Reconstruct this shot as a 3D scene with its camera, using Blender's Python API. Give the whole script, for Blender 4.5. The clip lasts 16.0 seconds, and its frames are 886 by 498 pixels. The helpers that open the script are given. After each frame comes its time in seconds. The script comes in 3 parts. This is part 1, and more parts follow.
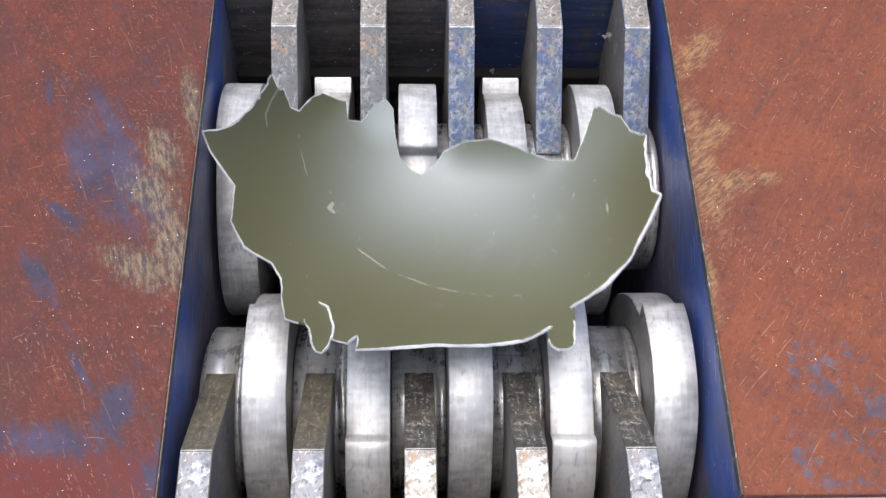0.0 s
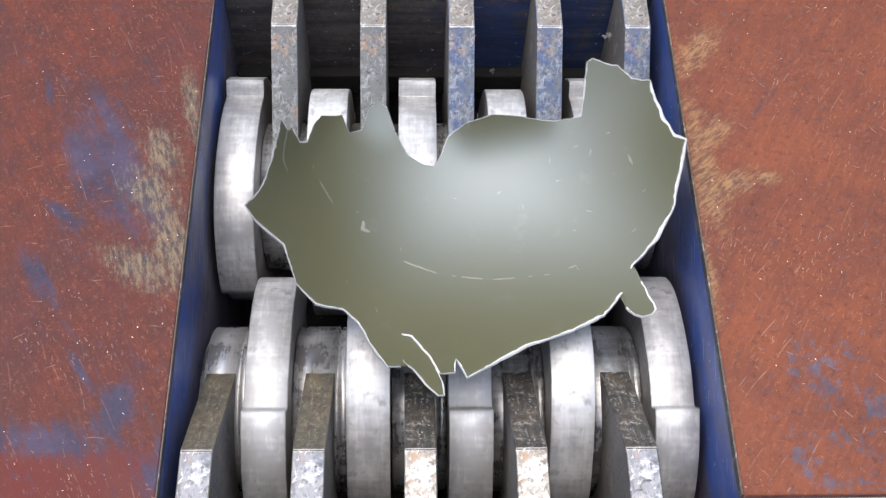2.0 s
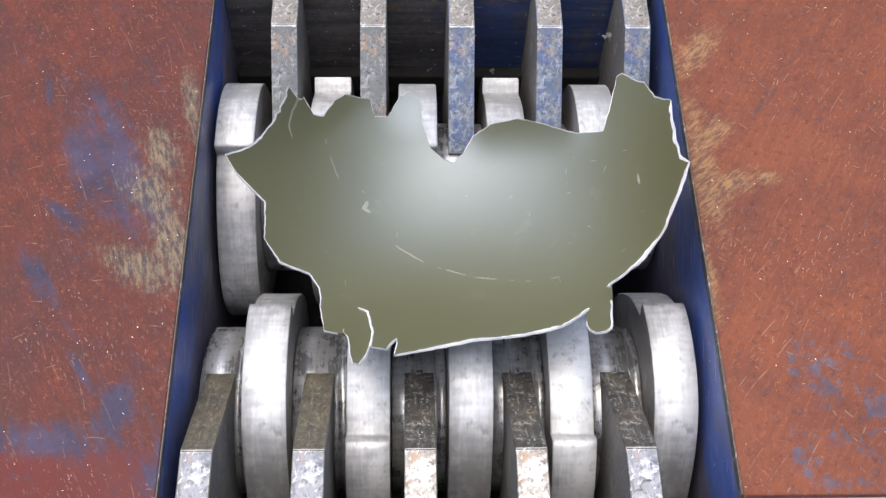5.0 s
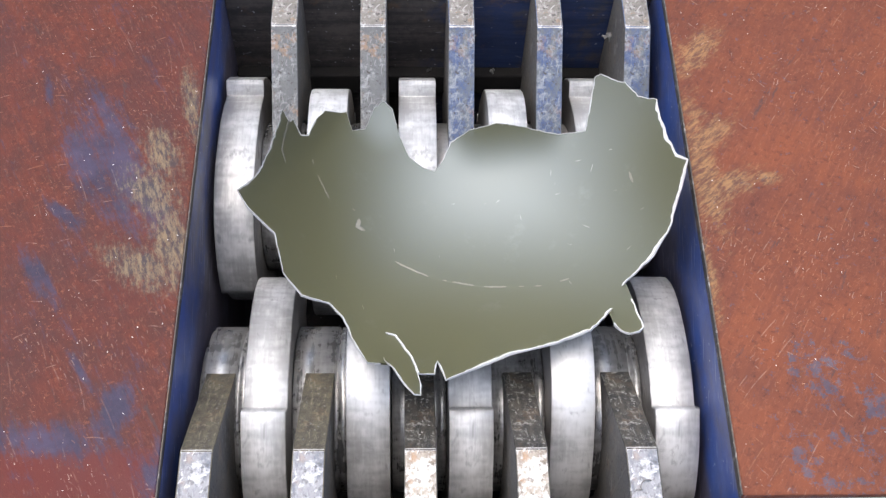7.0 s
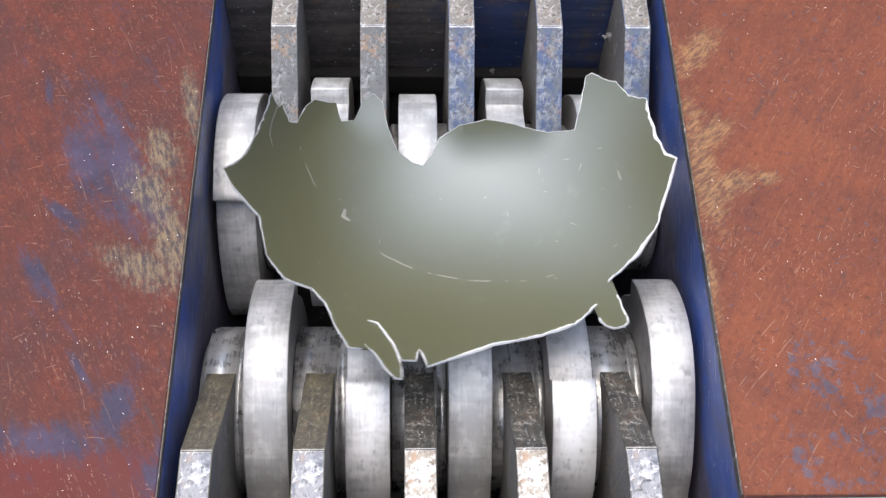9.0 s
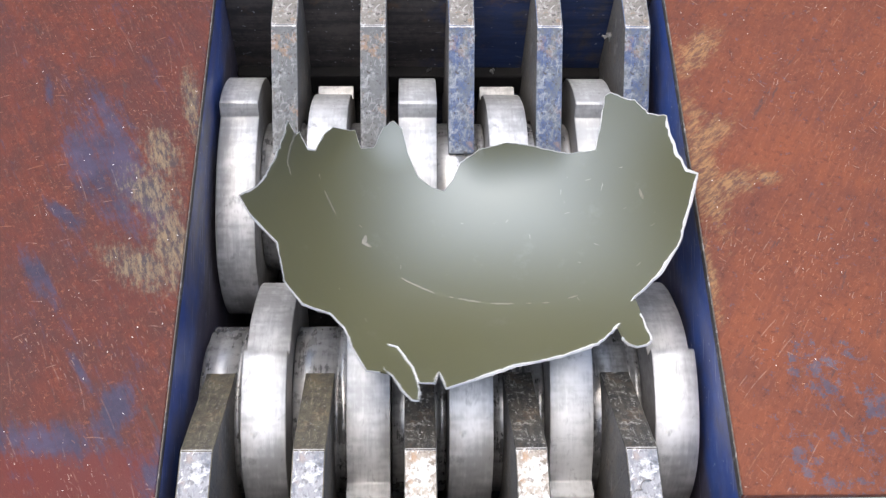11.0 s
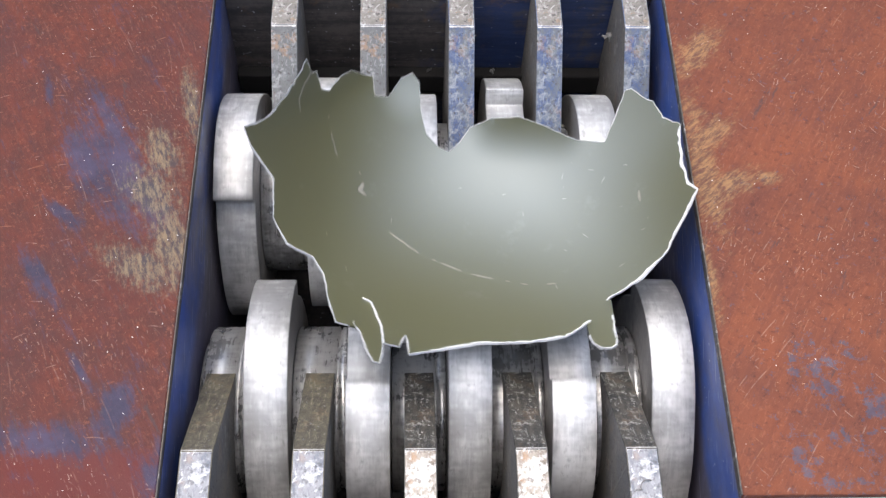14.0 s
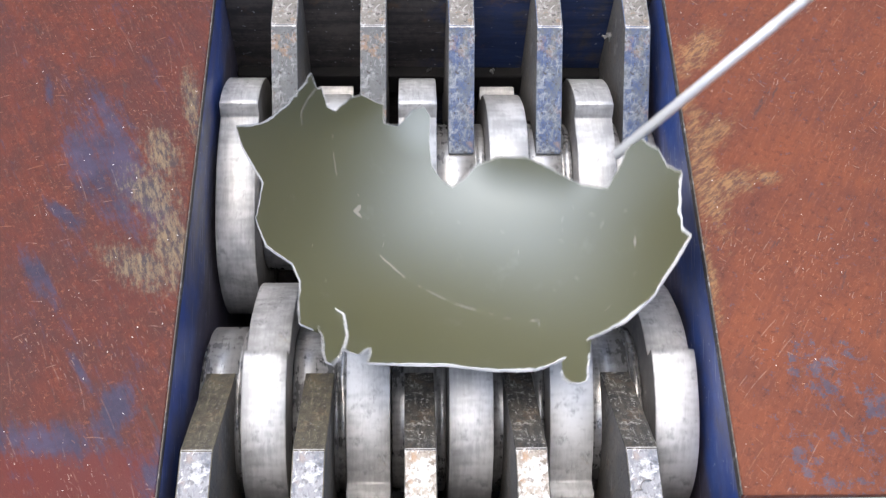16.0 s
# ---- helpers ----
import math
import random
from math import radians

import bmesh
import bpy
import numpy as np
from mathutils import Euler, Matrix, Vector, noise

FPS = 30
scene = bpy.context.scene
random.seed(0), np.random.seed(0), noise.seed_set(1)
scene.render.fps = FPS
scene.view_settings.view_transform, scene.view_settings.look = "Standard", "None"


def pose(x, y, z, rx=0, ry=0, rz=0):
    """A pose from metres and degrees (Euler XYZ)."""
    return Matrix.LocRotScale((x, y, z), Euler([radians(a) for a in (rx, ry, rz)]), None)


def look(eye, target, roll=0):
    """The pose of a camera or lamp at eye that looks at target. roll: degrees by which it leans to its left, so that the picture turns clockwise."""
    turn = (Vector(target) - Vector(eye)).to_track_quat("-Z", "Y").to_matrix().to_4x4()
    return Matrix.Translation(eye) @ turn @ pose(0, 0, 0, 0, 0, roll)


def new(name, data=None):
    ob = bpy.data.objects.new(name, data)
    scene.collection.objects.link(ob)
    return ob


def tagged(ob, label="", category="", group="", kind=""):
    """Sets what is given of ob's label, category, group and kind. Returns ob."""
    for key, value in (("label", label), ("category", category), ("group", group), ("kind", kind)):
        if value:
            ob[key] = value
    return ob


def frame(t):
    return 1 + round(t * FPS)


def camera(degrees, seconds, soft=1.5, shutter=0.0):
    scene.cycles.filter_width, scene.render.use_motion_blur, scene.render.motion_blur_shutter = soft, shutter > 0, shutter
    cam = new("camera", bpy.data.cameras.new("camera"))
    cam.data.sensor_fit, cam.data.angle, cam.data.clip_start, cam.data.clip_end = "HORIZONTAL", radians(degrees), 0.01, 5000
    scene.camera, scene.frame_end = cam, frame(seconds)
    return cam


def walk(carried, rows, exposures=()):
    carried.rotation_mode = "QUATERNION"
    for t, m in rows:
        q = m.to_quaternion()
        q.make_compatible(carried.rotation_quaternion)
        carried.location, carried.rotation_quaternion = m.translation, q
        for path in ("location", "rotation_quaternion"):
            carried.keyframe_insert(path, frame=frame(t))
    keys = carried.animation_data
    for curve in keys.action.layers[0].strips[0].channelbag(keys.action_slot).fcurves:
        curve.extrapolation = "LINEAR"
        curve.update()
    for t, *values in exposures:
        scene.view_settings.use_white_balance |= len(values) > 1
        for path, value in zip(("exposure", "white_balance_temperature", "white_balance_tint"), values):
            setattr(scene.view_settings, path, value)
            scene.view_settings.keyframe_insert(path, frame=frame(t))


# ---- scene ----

from mathutils.geometry import delaunay_2d_cdt

P = 0.08  # distance between neighbouring cutters on one shaft
EYE = Vector((-0.0231, -0.4798, 0.9038))
TILT, PAN, ROLL = radians(59.521), radians(3.656), 3.105
AIM = Vector((math.sin(PAN) * math.cos(TILT), math.cos(PAN) * math.cos(TILT), -math.sin(TILT)))

cam = camera(43.557, 16.0, soft=1.3, shutter=0.4)
walk(cam, [(0, look(EYE, EYE + AIM, ROLL)), (16.0, look(EYE, EYE + AIM, ROLL))], exposures=[(0, 1.26), (16.0, 1.26)])

# ---- world and sun: a bright, thinly overcast day overhead ----
SUN_EL, SUN_AZ = radians(82.1), radians(-82)
world = bpy.data.worlds.new("overcast")
scene.world = world
world.use_nodes = True
wn = world.node_tree
sky = wn.nodes.new("ShaderNodeTexSky")
sky.sky_type, sky.sun_disc = "NISHITA", False
sky.sun_elevation, sky.sun_rotation = SUN_EL, SUN_AZ
sky.air_density, sky.dust_density, sky.ozone_density = 1.0, 4.0, 1.0
grey = wn.nodes.new("ShaderNodeHueSaturation")
grey.inputs["Saturation"].default_value = 1.0
wn.links.new(sky.outputs[0], grey.inputs["Color"])
wn.links.new(grey.outputs[0], wn.nodes["Background"].inputs["Color"])
wn.nodes["Background"].inputs["Strength"].default_value = 0.15

sun_data = bpy.data.lights.new("sun", "SUN")
sun_data.energy, sun_data.angle, sun_data.color = 1.12, radians(80), (0.955, 0.985, 1.0)
sun = new("sun", sun_data)
sun.matrix_world = look((-0.27, 0.04, 1.97), (0, 0, 0))

# ---- materials ----


class Mat:
    """A small builder of node materials."""

    def __init__(self, name, rough=0.5, metal=0.0):
        self.m = bpy.data.materials.new(name)
        self.m.use_nodes = True
        self.t = self.m.node_tree
        self.b = self.t.nodes["Principled BSDF"]
        self.b.inputs["Roughness"].default_value, self.b.inputs["Metallic"].default_value = rough, metal
        self.obj = self.t.nodes.new("ShaderNodeTexCoord").outputs["Object"]

    def put(self, socket, v):
        if hasattr(v, "links"):
            self.t.links.new(v, socket)
        else:
            socket.default_value = v

    def coords(self, scale=(1, 1, 1), offset=(0, 0, 0), turn=(0, 0, 0)):
        n = self.t.nodes.new("ShaderNodeMapping")
        self.t.links.new(self.obj, n.inputs["Vector"])
        n.inputs["Scale"].default_value, n.inputs["Location"].default_value, n.inputs["Rotation"].default_value = scale, offset, turn
        return n.outputs[0]

    def along(self, u, v, turn, offset=(0, 0, 0)):
        """Coordinates with u cells a metre along a direction in the plane, v across it; turn in degrees."""
        n = self.t.nodes.new("ShaderNodeMapping")
        n.vector_type = "TEXTURE"
        self.t.links.new(self.obj, n.inputs["Vector"])
        n.inputs["Rotation"].default_value, n.inputs["Scale"].default_value, n.inputs["Location"].default_value = (0, 0, radians(turn)), (1 / u, 1 / v, 1 / v), offset
        return n.outputs[0]

    def noise(self, scale, detail=4.0, rough=0.6, vec=None, distort=0.0):
        n = self.t.nodes.new("ShaderNodeTexNoise")
        self.t.links.new(vec or self.obj, n.inputs["Vector"])
        for k, v in (("Scale", scale), ("Detail", detail), ("Roughness", rough), ("Distortion", distort)):
            n.inputs[k].default_value = v
        return n.outputs["Fac"]

    def ramp(self, fac, lo, hi, a=0.0, b=1.0):
        n = self.t.nodes.new("ShaderNodeMapRange")
        n.interpolation_type = "SMOOTHSTEP"
        for k, v in zip(("Value", "From Min", "From Max", "To Min", "To Max"), (fac, lo, hi, a, b)):
            self.put(n.inputs[k], v)
        return n.outputs[0]

    def op(self, kind, a, b=0.0):
        n = self.t.nodes.new("ShaderNodeMath")
        n.operation = kind
        self.put(n.inputs[0], a), self.put(n.inputs[1], b)
        return n.outputs[0]

    def mix(self, fac, a, b):
        n = self.t.nodes.new("ShaderNodeMix")
        n.data_type = "RGBA"
        for s, v in ((n.inputs[0], fac), (n.inputs[6], a), (n.inputs[7], b)):
            if isinstance(v, tuple):
                v = (*v, 1.0)
            self.put(s, v)
        return n.outputs[2]

    def spot(self, centre, reach, soft):
        """1 round a place, 0 away from it."""
        n = self.t.nodes.new("ShaderNodeVectorMath")
        n.operation = "DISTANCE"
        self.t.links.new(self.obj, n.inputs[0])
        n.inputs[1].default_value = centre
        return self.ramp(n.outputs["Value"], reach, reach + soft, 1.0, 0.0)

    def blot(self, x, y, length, width, turn, z=0.1574):
        """1 in the middle of a long patch, 0 at its rim; turn in degrees."""
        n = self.t.nodes.new("ShaderNodeMapping")
        n.vector_type = "TEXTURE"
        self.t.links.new(self.obj, n.inputs["Vector"])
        n.inputs["Location"].default_value, n.inputs["Rotation"].default_value = (x, y, z), (0, 0, radians(turn))
        n.inputs["Scale"].default_value = (length * 1.25, width * 1.5, 1.0)
        d = self.t.nodes.new("ShaderNodeVectorMath")
        d.operation = "LENGTH"
        self.t.links.new(n.outputs[0], d.inputs[0])
        return self.ramp(d.outputs["Value"], 0.0, 1.25, 1.0, 0.0)

    def blots(self, rows):
        out = None
        for row in rows:
            b = self.blot(*row)
            out = b if out is None else self.op("MAXIMUM", out, b)
        return out

    def scratches(self, along, across, turn, spread, width, amount, seed, plane=None):
        """Single short scratches, one at most in each cell; along and across are cells per metre, width is in cells."""
        vec = self.coords((1, 1, 1), turn=plane) if plane else self.obj
        n = self.t.nodes.new("ShaderNodeMapping")
        n.vector_type = "TEXTURE"
        self.t.links.new(vec, n.inputs["Vector"])
        n.inputs["Rotation"].default_value, n.inputs["Scale"].default_value = (0, 0, radians(turn)), (1 / along, 1 / across, 1)
        n.inputs["Location"].default_value = (seed * 0.37, seed * 0.73, 0)
        cell = self.t.nodes.new("ShaderNodeTexVoronoi")
        cell.voronoi_dimensions = "2D"
        cell.inputs["Scale"].default_value = 1.0
        self.t.links.new(n.outputs[0], cell.inputs["Vector"])
        off = self.t.nodes.new("ShaderNodeVectorMath")
        off.operation = "SUBTRACT"
        self.t.links.new(n.outputs[0], off.inputs[0])
        self.t.links.new(cell.outputs["Position"], off.inputs[1])
        luck = self.t.nodes.new("ShaderNodeSeparateColor")
        self.t.links.new(cell.outputs["Color"], luck.inputs[0])
        spin = self.t.nodes.new("ShaderNodeVectorRotate")
        spin.rotation_type = "Z_AXIS"
        self.t.links.new(off.outputs[0], spin.inputs["Vector"])
        self.t.links.new(self.op("MULTIPLY", self.op("SUBTRACT", luck.outputs[0], 0.5), spread), spin.inputs["Angle"])
        uv = self.t.nodes.new("ShaderNodeSeparateXYZ")
        self.t.links.new(spin.outputs[0], uv.inputs[0])
        bow = self.op("MULTIPLY", self.op("MULTIPLY", uv.outputs[0], uv.outputs[0]), 0.35)
        side = self.op("ABSOLUTE", self.op("ADD", uv.outputs[1], bow))
        reach = self.op("MULTIPLY", luck.outputs[1], 0.5)
        long = self.ramp(self.op("SUBTRACT", self.op("ABSOLUTE", uv.outputs[0]), reach), -0.12, 0.0, 1.0, 0.0)
        thin = self.ramp(side, width * 0.35, width, 1.0, 0.0)
        return self.op("MULTIPLY", self.op("MULTIPLY", long, thin), self.op("LESS_THAN", luck.outputs[2], amount))

    def chance(self):
        return self.t.nodes.new("ShaderNodeObjectInfo").outputs["Random"]

    def done(self, colour, rough=None, bump=None, strength=0.2, depth=0.001, metal=None):
        self.put(self.b.inputs["Base Color"], (*colour, 1.0) if isinstance(colour, tuple) else colour)
        if rough is not None:
            self.put(self.b.inputs["Roughness"], rough)
        if metal is not None:
            self.put(self.b.inputs["Metallic"], metal)
        if bump is not None:
            n = self.t.nodes.new("ShaderNodeBump")
            n.inputs["Strength"].default_value, n.inputs["Distance"].default_value = strength, depth
            self.t.links.new(bump, n.inputs["Height"])
            self.t.links.new(n.outputs[0], self.b.inputs["Normal"])
        return self.m


def make_steel(name, light, dark, rough=0.36, metal=0.45, lands=False):
    """Turned and ground steel: streaks round the axis, smudges, dull patches."""
    m = Mat(name, metal=metal)
    streak = m.noise(1.0, 4, 0.65, m.coords((300, 26, 26)))
    cross = m.noise(1.0, 4, 0.65, m.coords((26, 190, 190)))
    smudge, cloud = m.noise(34, 6, 0.68), m.noise(11, 4, 0.6)
    spots = m.noise(95, 4, 0.72)
    fac = m.op("ADD", m.op("MULTIPLY", streak, 0.18), m.op("ADD", m.op("MULTIPLY", cross, 0.20), m.op("MULTIPLY", smudge, 0.50)))
    fac = m.op("ADD", fac, m.op("ADD", m.op("MULTIPLY", m.chance(), 0.08), m.op("MULTIPLY", cloud, 0.22)))
    col = m.mix(m.ramp(fac, 0.50, 0.67), dark, light)
    col = m.mix(m.op("MULTIPLY", m.ramp(m.op("MULTIPLY", spots, m.op("ADD", smudge, 0.45)), 0.55, 0.70), 0.6), col, tuple(c * 0.5 for c in dark))
    col = m.mix(m.op("MULTIPLY", m.ramp(m.noise(70, 4, 0.7, m.coords(offset=(2.0, 5.0, 1.0))), 0.66, 0.74), 0.3), col, (0.42, 0.33, 0.20))
    if lands:
        flat = m.coords((0, 1, 1))
        n = m.t.nodes.new("ShaderNodeVectorMath")
        n.operation = "LENGTH"
        m.t.links.new(flat, n.inputs[0])
        low = m.ramp(m.op("ADD", n.outputs["Value"], m.op("MULTIPLY", m.op("SUBTRACT", smudge, 0.5), 0.012)), 0.099, 0.1135, 1.0, 0.0)
        col = m.mix(m.op("MULTIPLY", low, 0.14), col, tuple(c * 0.62 for c in dark))
    fineline = m.ramp(m.noise(1.0, 3, 0.7, m.coords((28, 620, 620))), 0.56, 0.70)
    col = m.mix(m.op("MULTIPLY", fineline, 0.28), col, tuple(c * 0.55 for c in dark))
    nick = m.scratches(120, 300, 20, 3.0, 0.12, 0.22, 6, (0, 0, 0.2))
    col = m.mix(m.op("MULTIPLY", nick, 0.35), col, tuple(c * 0.5 for c in dark))
    r = m.ramp(m.op("ADD", smudge, m.op("MULTIPLY", streak, 0.4)), 0.4, 0.95, rough - 0.09, rough + 0.13)
    return m.done(col, r, m.op("ADD", streak, m.op("ADD", m.op("MULTIPLY", cross, 0.5), smudge)), 0.16, 0.0006)


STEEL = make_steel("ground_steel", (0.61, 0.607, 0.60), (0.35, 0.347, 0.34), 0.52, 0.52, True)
STEEL_SIDE = make_steel("cutter_side_steel", (0.40, 0.385, 0.37), (0.24, 0.23, 0.22), 0.5)
STEEL_COLLAR = make_steel("oiled_steel", (0.46, 0.455, 0.45), (0.20, 0.197, 0.195), 0.28, 0.6)


def make_scale(name, base, second, worn, wear=0.6, rust=0.35, nick=0.6, pit=1.0):
    """Hot-rolled bar: mill scale, scraped bright in places, with rust and paint left on it."""
    m = Mat(name)
    big, fine = m.noise(62, 6, 0.72), m.noise(260, 4, 0.75)
    col = m.mix(m.ramp(m.noise(75, 6, 0.75, m.coords((1.6, 0.7, 0.7))), 0.36, 0.62), base, second)
    orange = m.op("MULTIPLY", m.ramp(m.noise(46, 5, 0.7, m.coords(offset=(3.1, 0.4, 1.7))), 0.54, 0.66), rust)
    col = m.mix(orange, col, (0.36, 0.19, 0.08))
    scr = m.ramp(m.noise(1.0, 4, 0.7, m.coords((330, 70, 70), turn=(0.2, 0.1, 0.35))), 0.57, 0.66)
    bare = m.op("MAXIMUM", m.op("MULTIPLY", m.ramp(m.op("ADD", m.op("MULTIPLY", big, 0.7), m.op("MULTIPLY", fine, 0.45)), wear + 0.02, wear + 0.16), 0.9), m.op("MULTIPLY", scr, 0.45))
    col = m.mix(bare, col, worn)
    nicks = m.op("MAXIMUM", m.scratches(90, 230, 70, 2.6, 0.13, 0.42, 2), m.op("MULTIPLY", m.scratches(150, 260, 20, 3.0, 0.22, 0.30, 8), 0.8))
    col = m.mix(m.op("MULTIPLY", nicks, nick), col, tuple(min(0.75, c * 1.7) for c in worn))
    pits = m.ramp(fine, 0.34, 0.44)
    col = m.mix(m.op("MAXIMUM", pits, 1.0 - pit), (0.05, 0.045, 0.04), col)
    return m.done(col, m.ramp(bare, 0, 1, 0.62, 0.38), m.op("ADD", m.op("ADD", big, fine), m.op("MULTIPLY", nicks, 0.6)), 0.45, 0.0012, m.op("MULTIPLY", bare, 0.35))


BAR_BLUE = make_scale("blue_grey_bar", (0.100, 0.110, 0.120), (0.050, 0.080, 0.165), (0.23, 0.245, 0.26), 0.53, 0.35, 0.24)
BAR_GREY = make_scale("grey_bar", (0.098, 0.102, 0.105), (0.125, 0.127, 0.125), (0.27, 0.275, 0.275), 0.55, 0.5, 0.22)
BAR_BROWN = make_scale("grimy_bar", (0.046, 0.042, 0.032), (0.112, 0.098, 0.066), (0.30, 0.26, 0.20), 0.60, 0.12, 0.08)
BAR_BRIGHT = make_scale("scraped_bar", (0.12, 0.13, 0.155), (0.24, 0.24, 0.25), (0.46, 0.46, 0.465), 0.54, 0.25, 0.5, 0.45)
BAR_RUSTY = make_scale("scraped_rusty_bar", (0.17, 0.13, 0.095), (0.30, 0.26, 0.21), (0.52, 0.51, 0.49), 0.48, 0.6, 0.5, 0.4)
BAR_BLACK = make_scale("black_greasy_bar", (0.018, 0.018, 0.018), (0.072, 0.064, 0.050), (0.42, 0.41, 0.38), 0.57, 0.15, 0.0)
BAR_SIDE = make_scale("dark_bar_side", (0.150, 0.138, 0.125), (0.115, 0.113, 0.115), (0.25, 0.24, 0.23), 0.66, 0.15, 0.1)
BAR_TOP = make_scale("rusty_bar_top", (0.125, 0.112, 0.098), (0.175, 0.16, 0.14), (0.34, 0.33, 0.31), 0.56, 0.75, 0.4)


# patches on the plates: x, y, half length, half width, turn in degrees
BLUE_LEFT = ((-0.26, 0.043, 0.094, 0.023, -62), (-0.284, 0.042, 0.047, 0.014, -66), (-0.295, -0.008, 0.02, 0.005, -37), (-0.324, 0.114, 0.017, 0.004, -74), (-0.275, -0.198, 0.046, 0.012, -6), (-0.233, -0.176, 0.034, 0.011, 67), (-0.303, -0.065, 0.03, 0.007, -59), (-0.261, -0.145, 0.026, 0.004, -54), (-0.198, -0.222, 0.024, 0.008, 86), (-0.335, -0.195, 0.04, 0.012, 0))
BLUE_RIGHT = ((0.28, -0.148, 0.038, 0.019, -81), (0.32, -0.171, 0.027, 0.013, -89), (0.284, -0.232, 0.041, 0.01, 3), (0.292, -0.203, 0.021, 0.009, -11), (0.258, -0.211, 0.027, 0.011, -70), (0.304, -0.134, 0.017, 0.01, -40), (0.345, -0.23, 0.04, 0.012, 0))
DUST_LEFT = ((-0.223, 0.05, 0.032, 0.014, -66), (-0.205, -0.038, 0.05, 0.016, -73), (-0.227, -0.058, 0.042, 0.015, -28), (-0.203, 0.098, 0.049, 0.007, -78), (-0.227, 0.012, 0.034, 0.018, -44))
DUST_RIGHT = ((0.220, 0.045, 0.080, 0.013, -86), (0.23, 0.069, 0.03, 0.012, 41), (0.24, 0.02, 0.034, 0.012, 23), (0.22, 0.01, 0.039, 0.014, -85), (0.229, 0.158, 0.043, 0.013, 50), (0.273, 0.026, 0.011, 0.007, 0), (0.21, -0.066, 0.042, 0.007, -85))


def make_red(side):
    """Red oxide paint over blue, rubbed, chipped and scratched along the way the scrap slides in."""
    m = Mat("worn_red_paint")
    m.b.inputs["Specular IOR Level"].default_value = 0.17
    drift = -62 if side < 0 else 58
    big, mid, fine = m.noise(7, 5, 0.6), m.noise(30, 5, 0.65), m.noise(170, 4, 0.7)
    drag = m.noise(1.0, 5, 0.7, m.along(14, 70, drift))
    grain = m.noise(1.0, 4, 0.75, m.along(80, 330, drift))
    if side < 0:
        col = m.mix(m.ramp(mid, 0.32, 0.70), (0.064, 0.0185, 0.0132), (0.108, 0.0280, 0.0170))
        col = m.mix(m.op("MULTIPLY", m.ramp(big, 0.42, 0.66), 0.48), col, (0.052, 0.0200, 0.0205))
    else:
        col = m.mix(m.ramp(mid, 0.32, 0.70), (0.104, 0.0325, 0.0185), (0.140, 0.0440, 0.0230))
        col = m.mix(m.op("MULTIPLY", m.ramp(big, 0.42, 0.66), 0.5), col, (0.182, 0.0560, 0.0255))
    col = m.mix(m.op("MULTIPLY", m.ramp(drag, 0.44, 0.66), 0.55 if side < 0 else 0.32), col, (0.058, 0.0225, 0.0200))
    col = m.mix(m.op("MULTIPLY", m.ramp(grain, 0.50, 0.74), 0.34), col, (0.165, 0.058, 0.036) if side < 0 else (0.27, 0.100, 0.056))
    col = m.mix(m.op("MULTIPLY", m.ramp(fine, 0.52, 0.70), 0.5), col, (0.046, 0.0165, 0.0140))
    flakes = m.noise(250, 4, 0.75, m.coords(offset=(7, 3, 0)))
    col = m.mix(m.op("MULTIPLY", m.ramp(flakes, 0.55, 0.72), 0.42), col, (0.235, 0.088, 0.045))
    if side < 0:
        # a pinker coat along the front edge
        place = m.t.nodes.new("ShaderNodeSeparateXYZ")
        m.t.links.new(m.obj, place.inputs[0])
        front = m.ramp(m.op("ADD", place.outputs[1], m.op("MULTIPLY", mid, 0.03)), -0.197, -0.182, 1.0, 0.0)
        col = m.mix(m.op("MULTIPLY", front, 0.8), col, (0.092, 0.0205, 0.0178))
    # blue showing through
    zones = m.blots(BLUE_LEFT if side < 0 else BLUE_RIGHT)
    speck = m.noise(95, 6, 0.75)
    wisps = m.noise(1.0, 5, 0.72, m.along(20, 105, drift))
    if side < 0:
        blue = m.ramp(m.op("ADD", m.op("MULTIPLY", zones, 0.36), m.op("ADD", m.op("MULTIPLY", wisps, 1.0), m.op("MULTIPLY", speck, 0.5))), 0.79, 1.12)
        col = m.mix(m.op("MULTIPLY", blue, 0.85), col, m.mix(m.ramp(mid, 0.3, 0.7), (0.024, 0.025, 0.050), (0.052, 0.050, 0.088)))
    else:
        blue = m.ramp(m.op("ADD", m.op("MULTIPLY", zones, 0.14), m.op("ADD", m.op("MULTIPLY", m.noise(135, 5, 0.7), 0.75), m.op("MULTIPLY", fine, 0.25))), 0.575, 0.68)
        col = m.mix(m.op("MULTIPLY", blue, 0.75), col, m.mix(m.ramp(mid, 0.3, 0.7), (0.048, 0.048, 0.075), (0.085, 0.085, 0.115)))
    # bare, dusty metal beside the opening
    rub = m.blots(DUST_LEFT if side < 0 else DUST_RIGHT)
    hatch = m.noise(1.0, 5, 0.8, m.along(70, 260, -80 if side < 0 else 38))
    bare = m.ramp(m.op("ADD", m.op("MULTIPLY", rub, 0.32), m.op("ADD", m.op("MULTIPLY", hatch, 0.60), m.op("MULTIPLY", speck, 0.55))), 0.62, 0.90)
    tone = m.ramp(m.noise(1.0, 5, 0.8, m.along(90, 300, -75 if side < 0 else 40)), 0.40, 0.62)
    if side < 0:
        dust = m.mix(tone, (0.045, 0.040, 0.042), (0.185, 0.140, 0.085))
    else:
        dust = m.mix(tone, (0.085, 0.050, 0.036), (0.290, 0.170, 0.075))
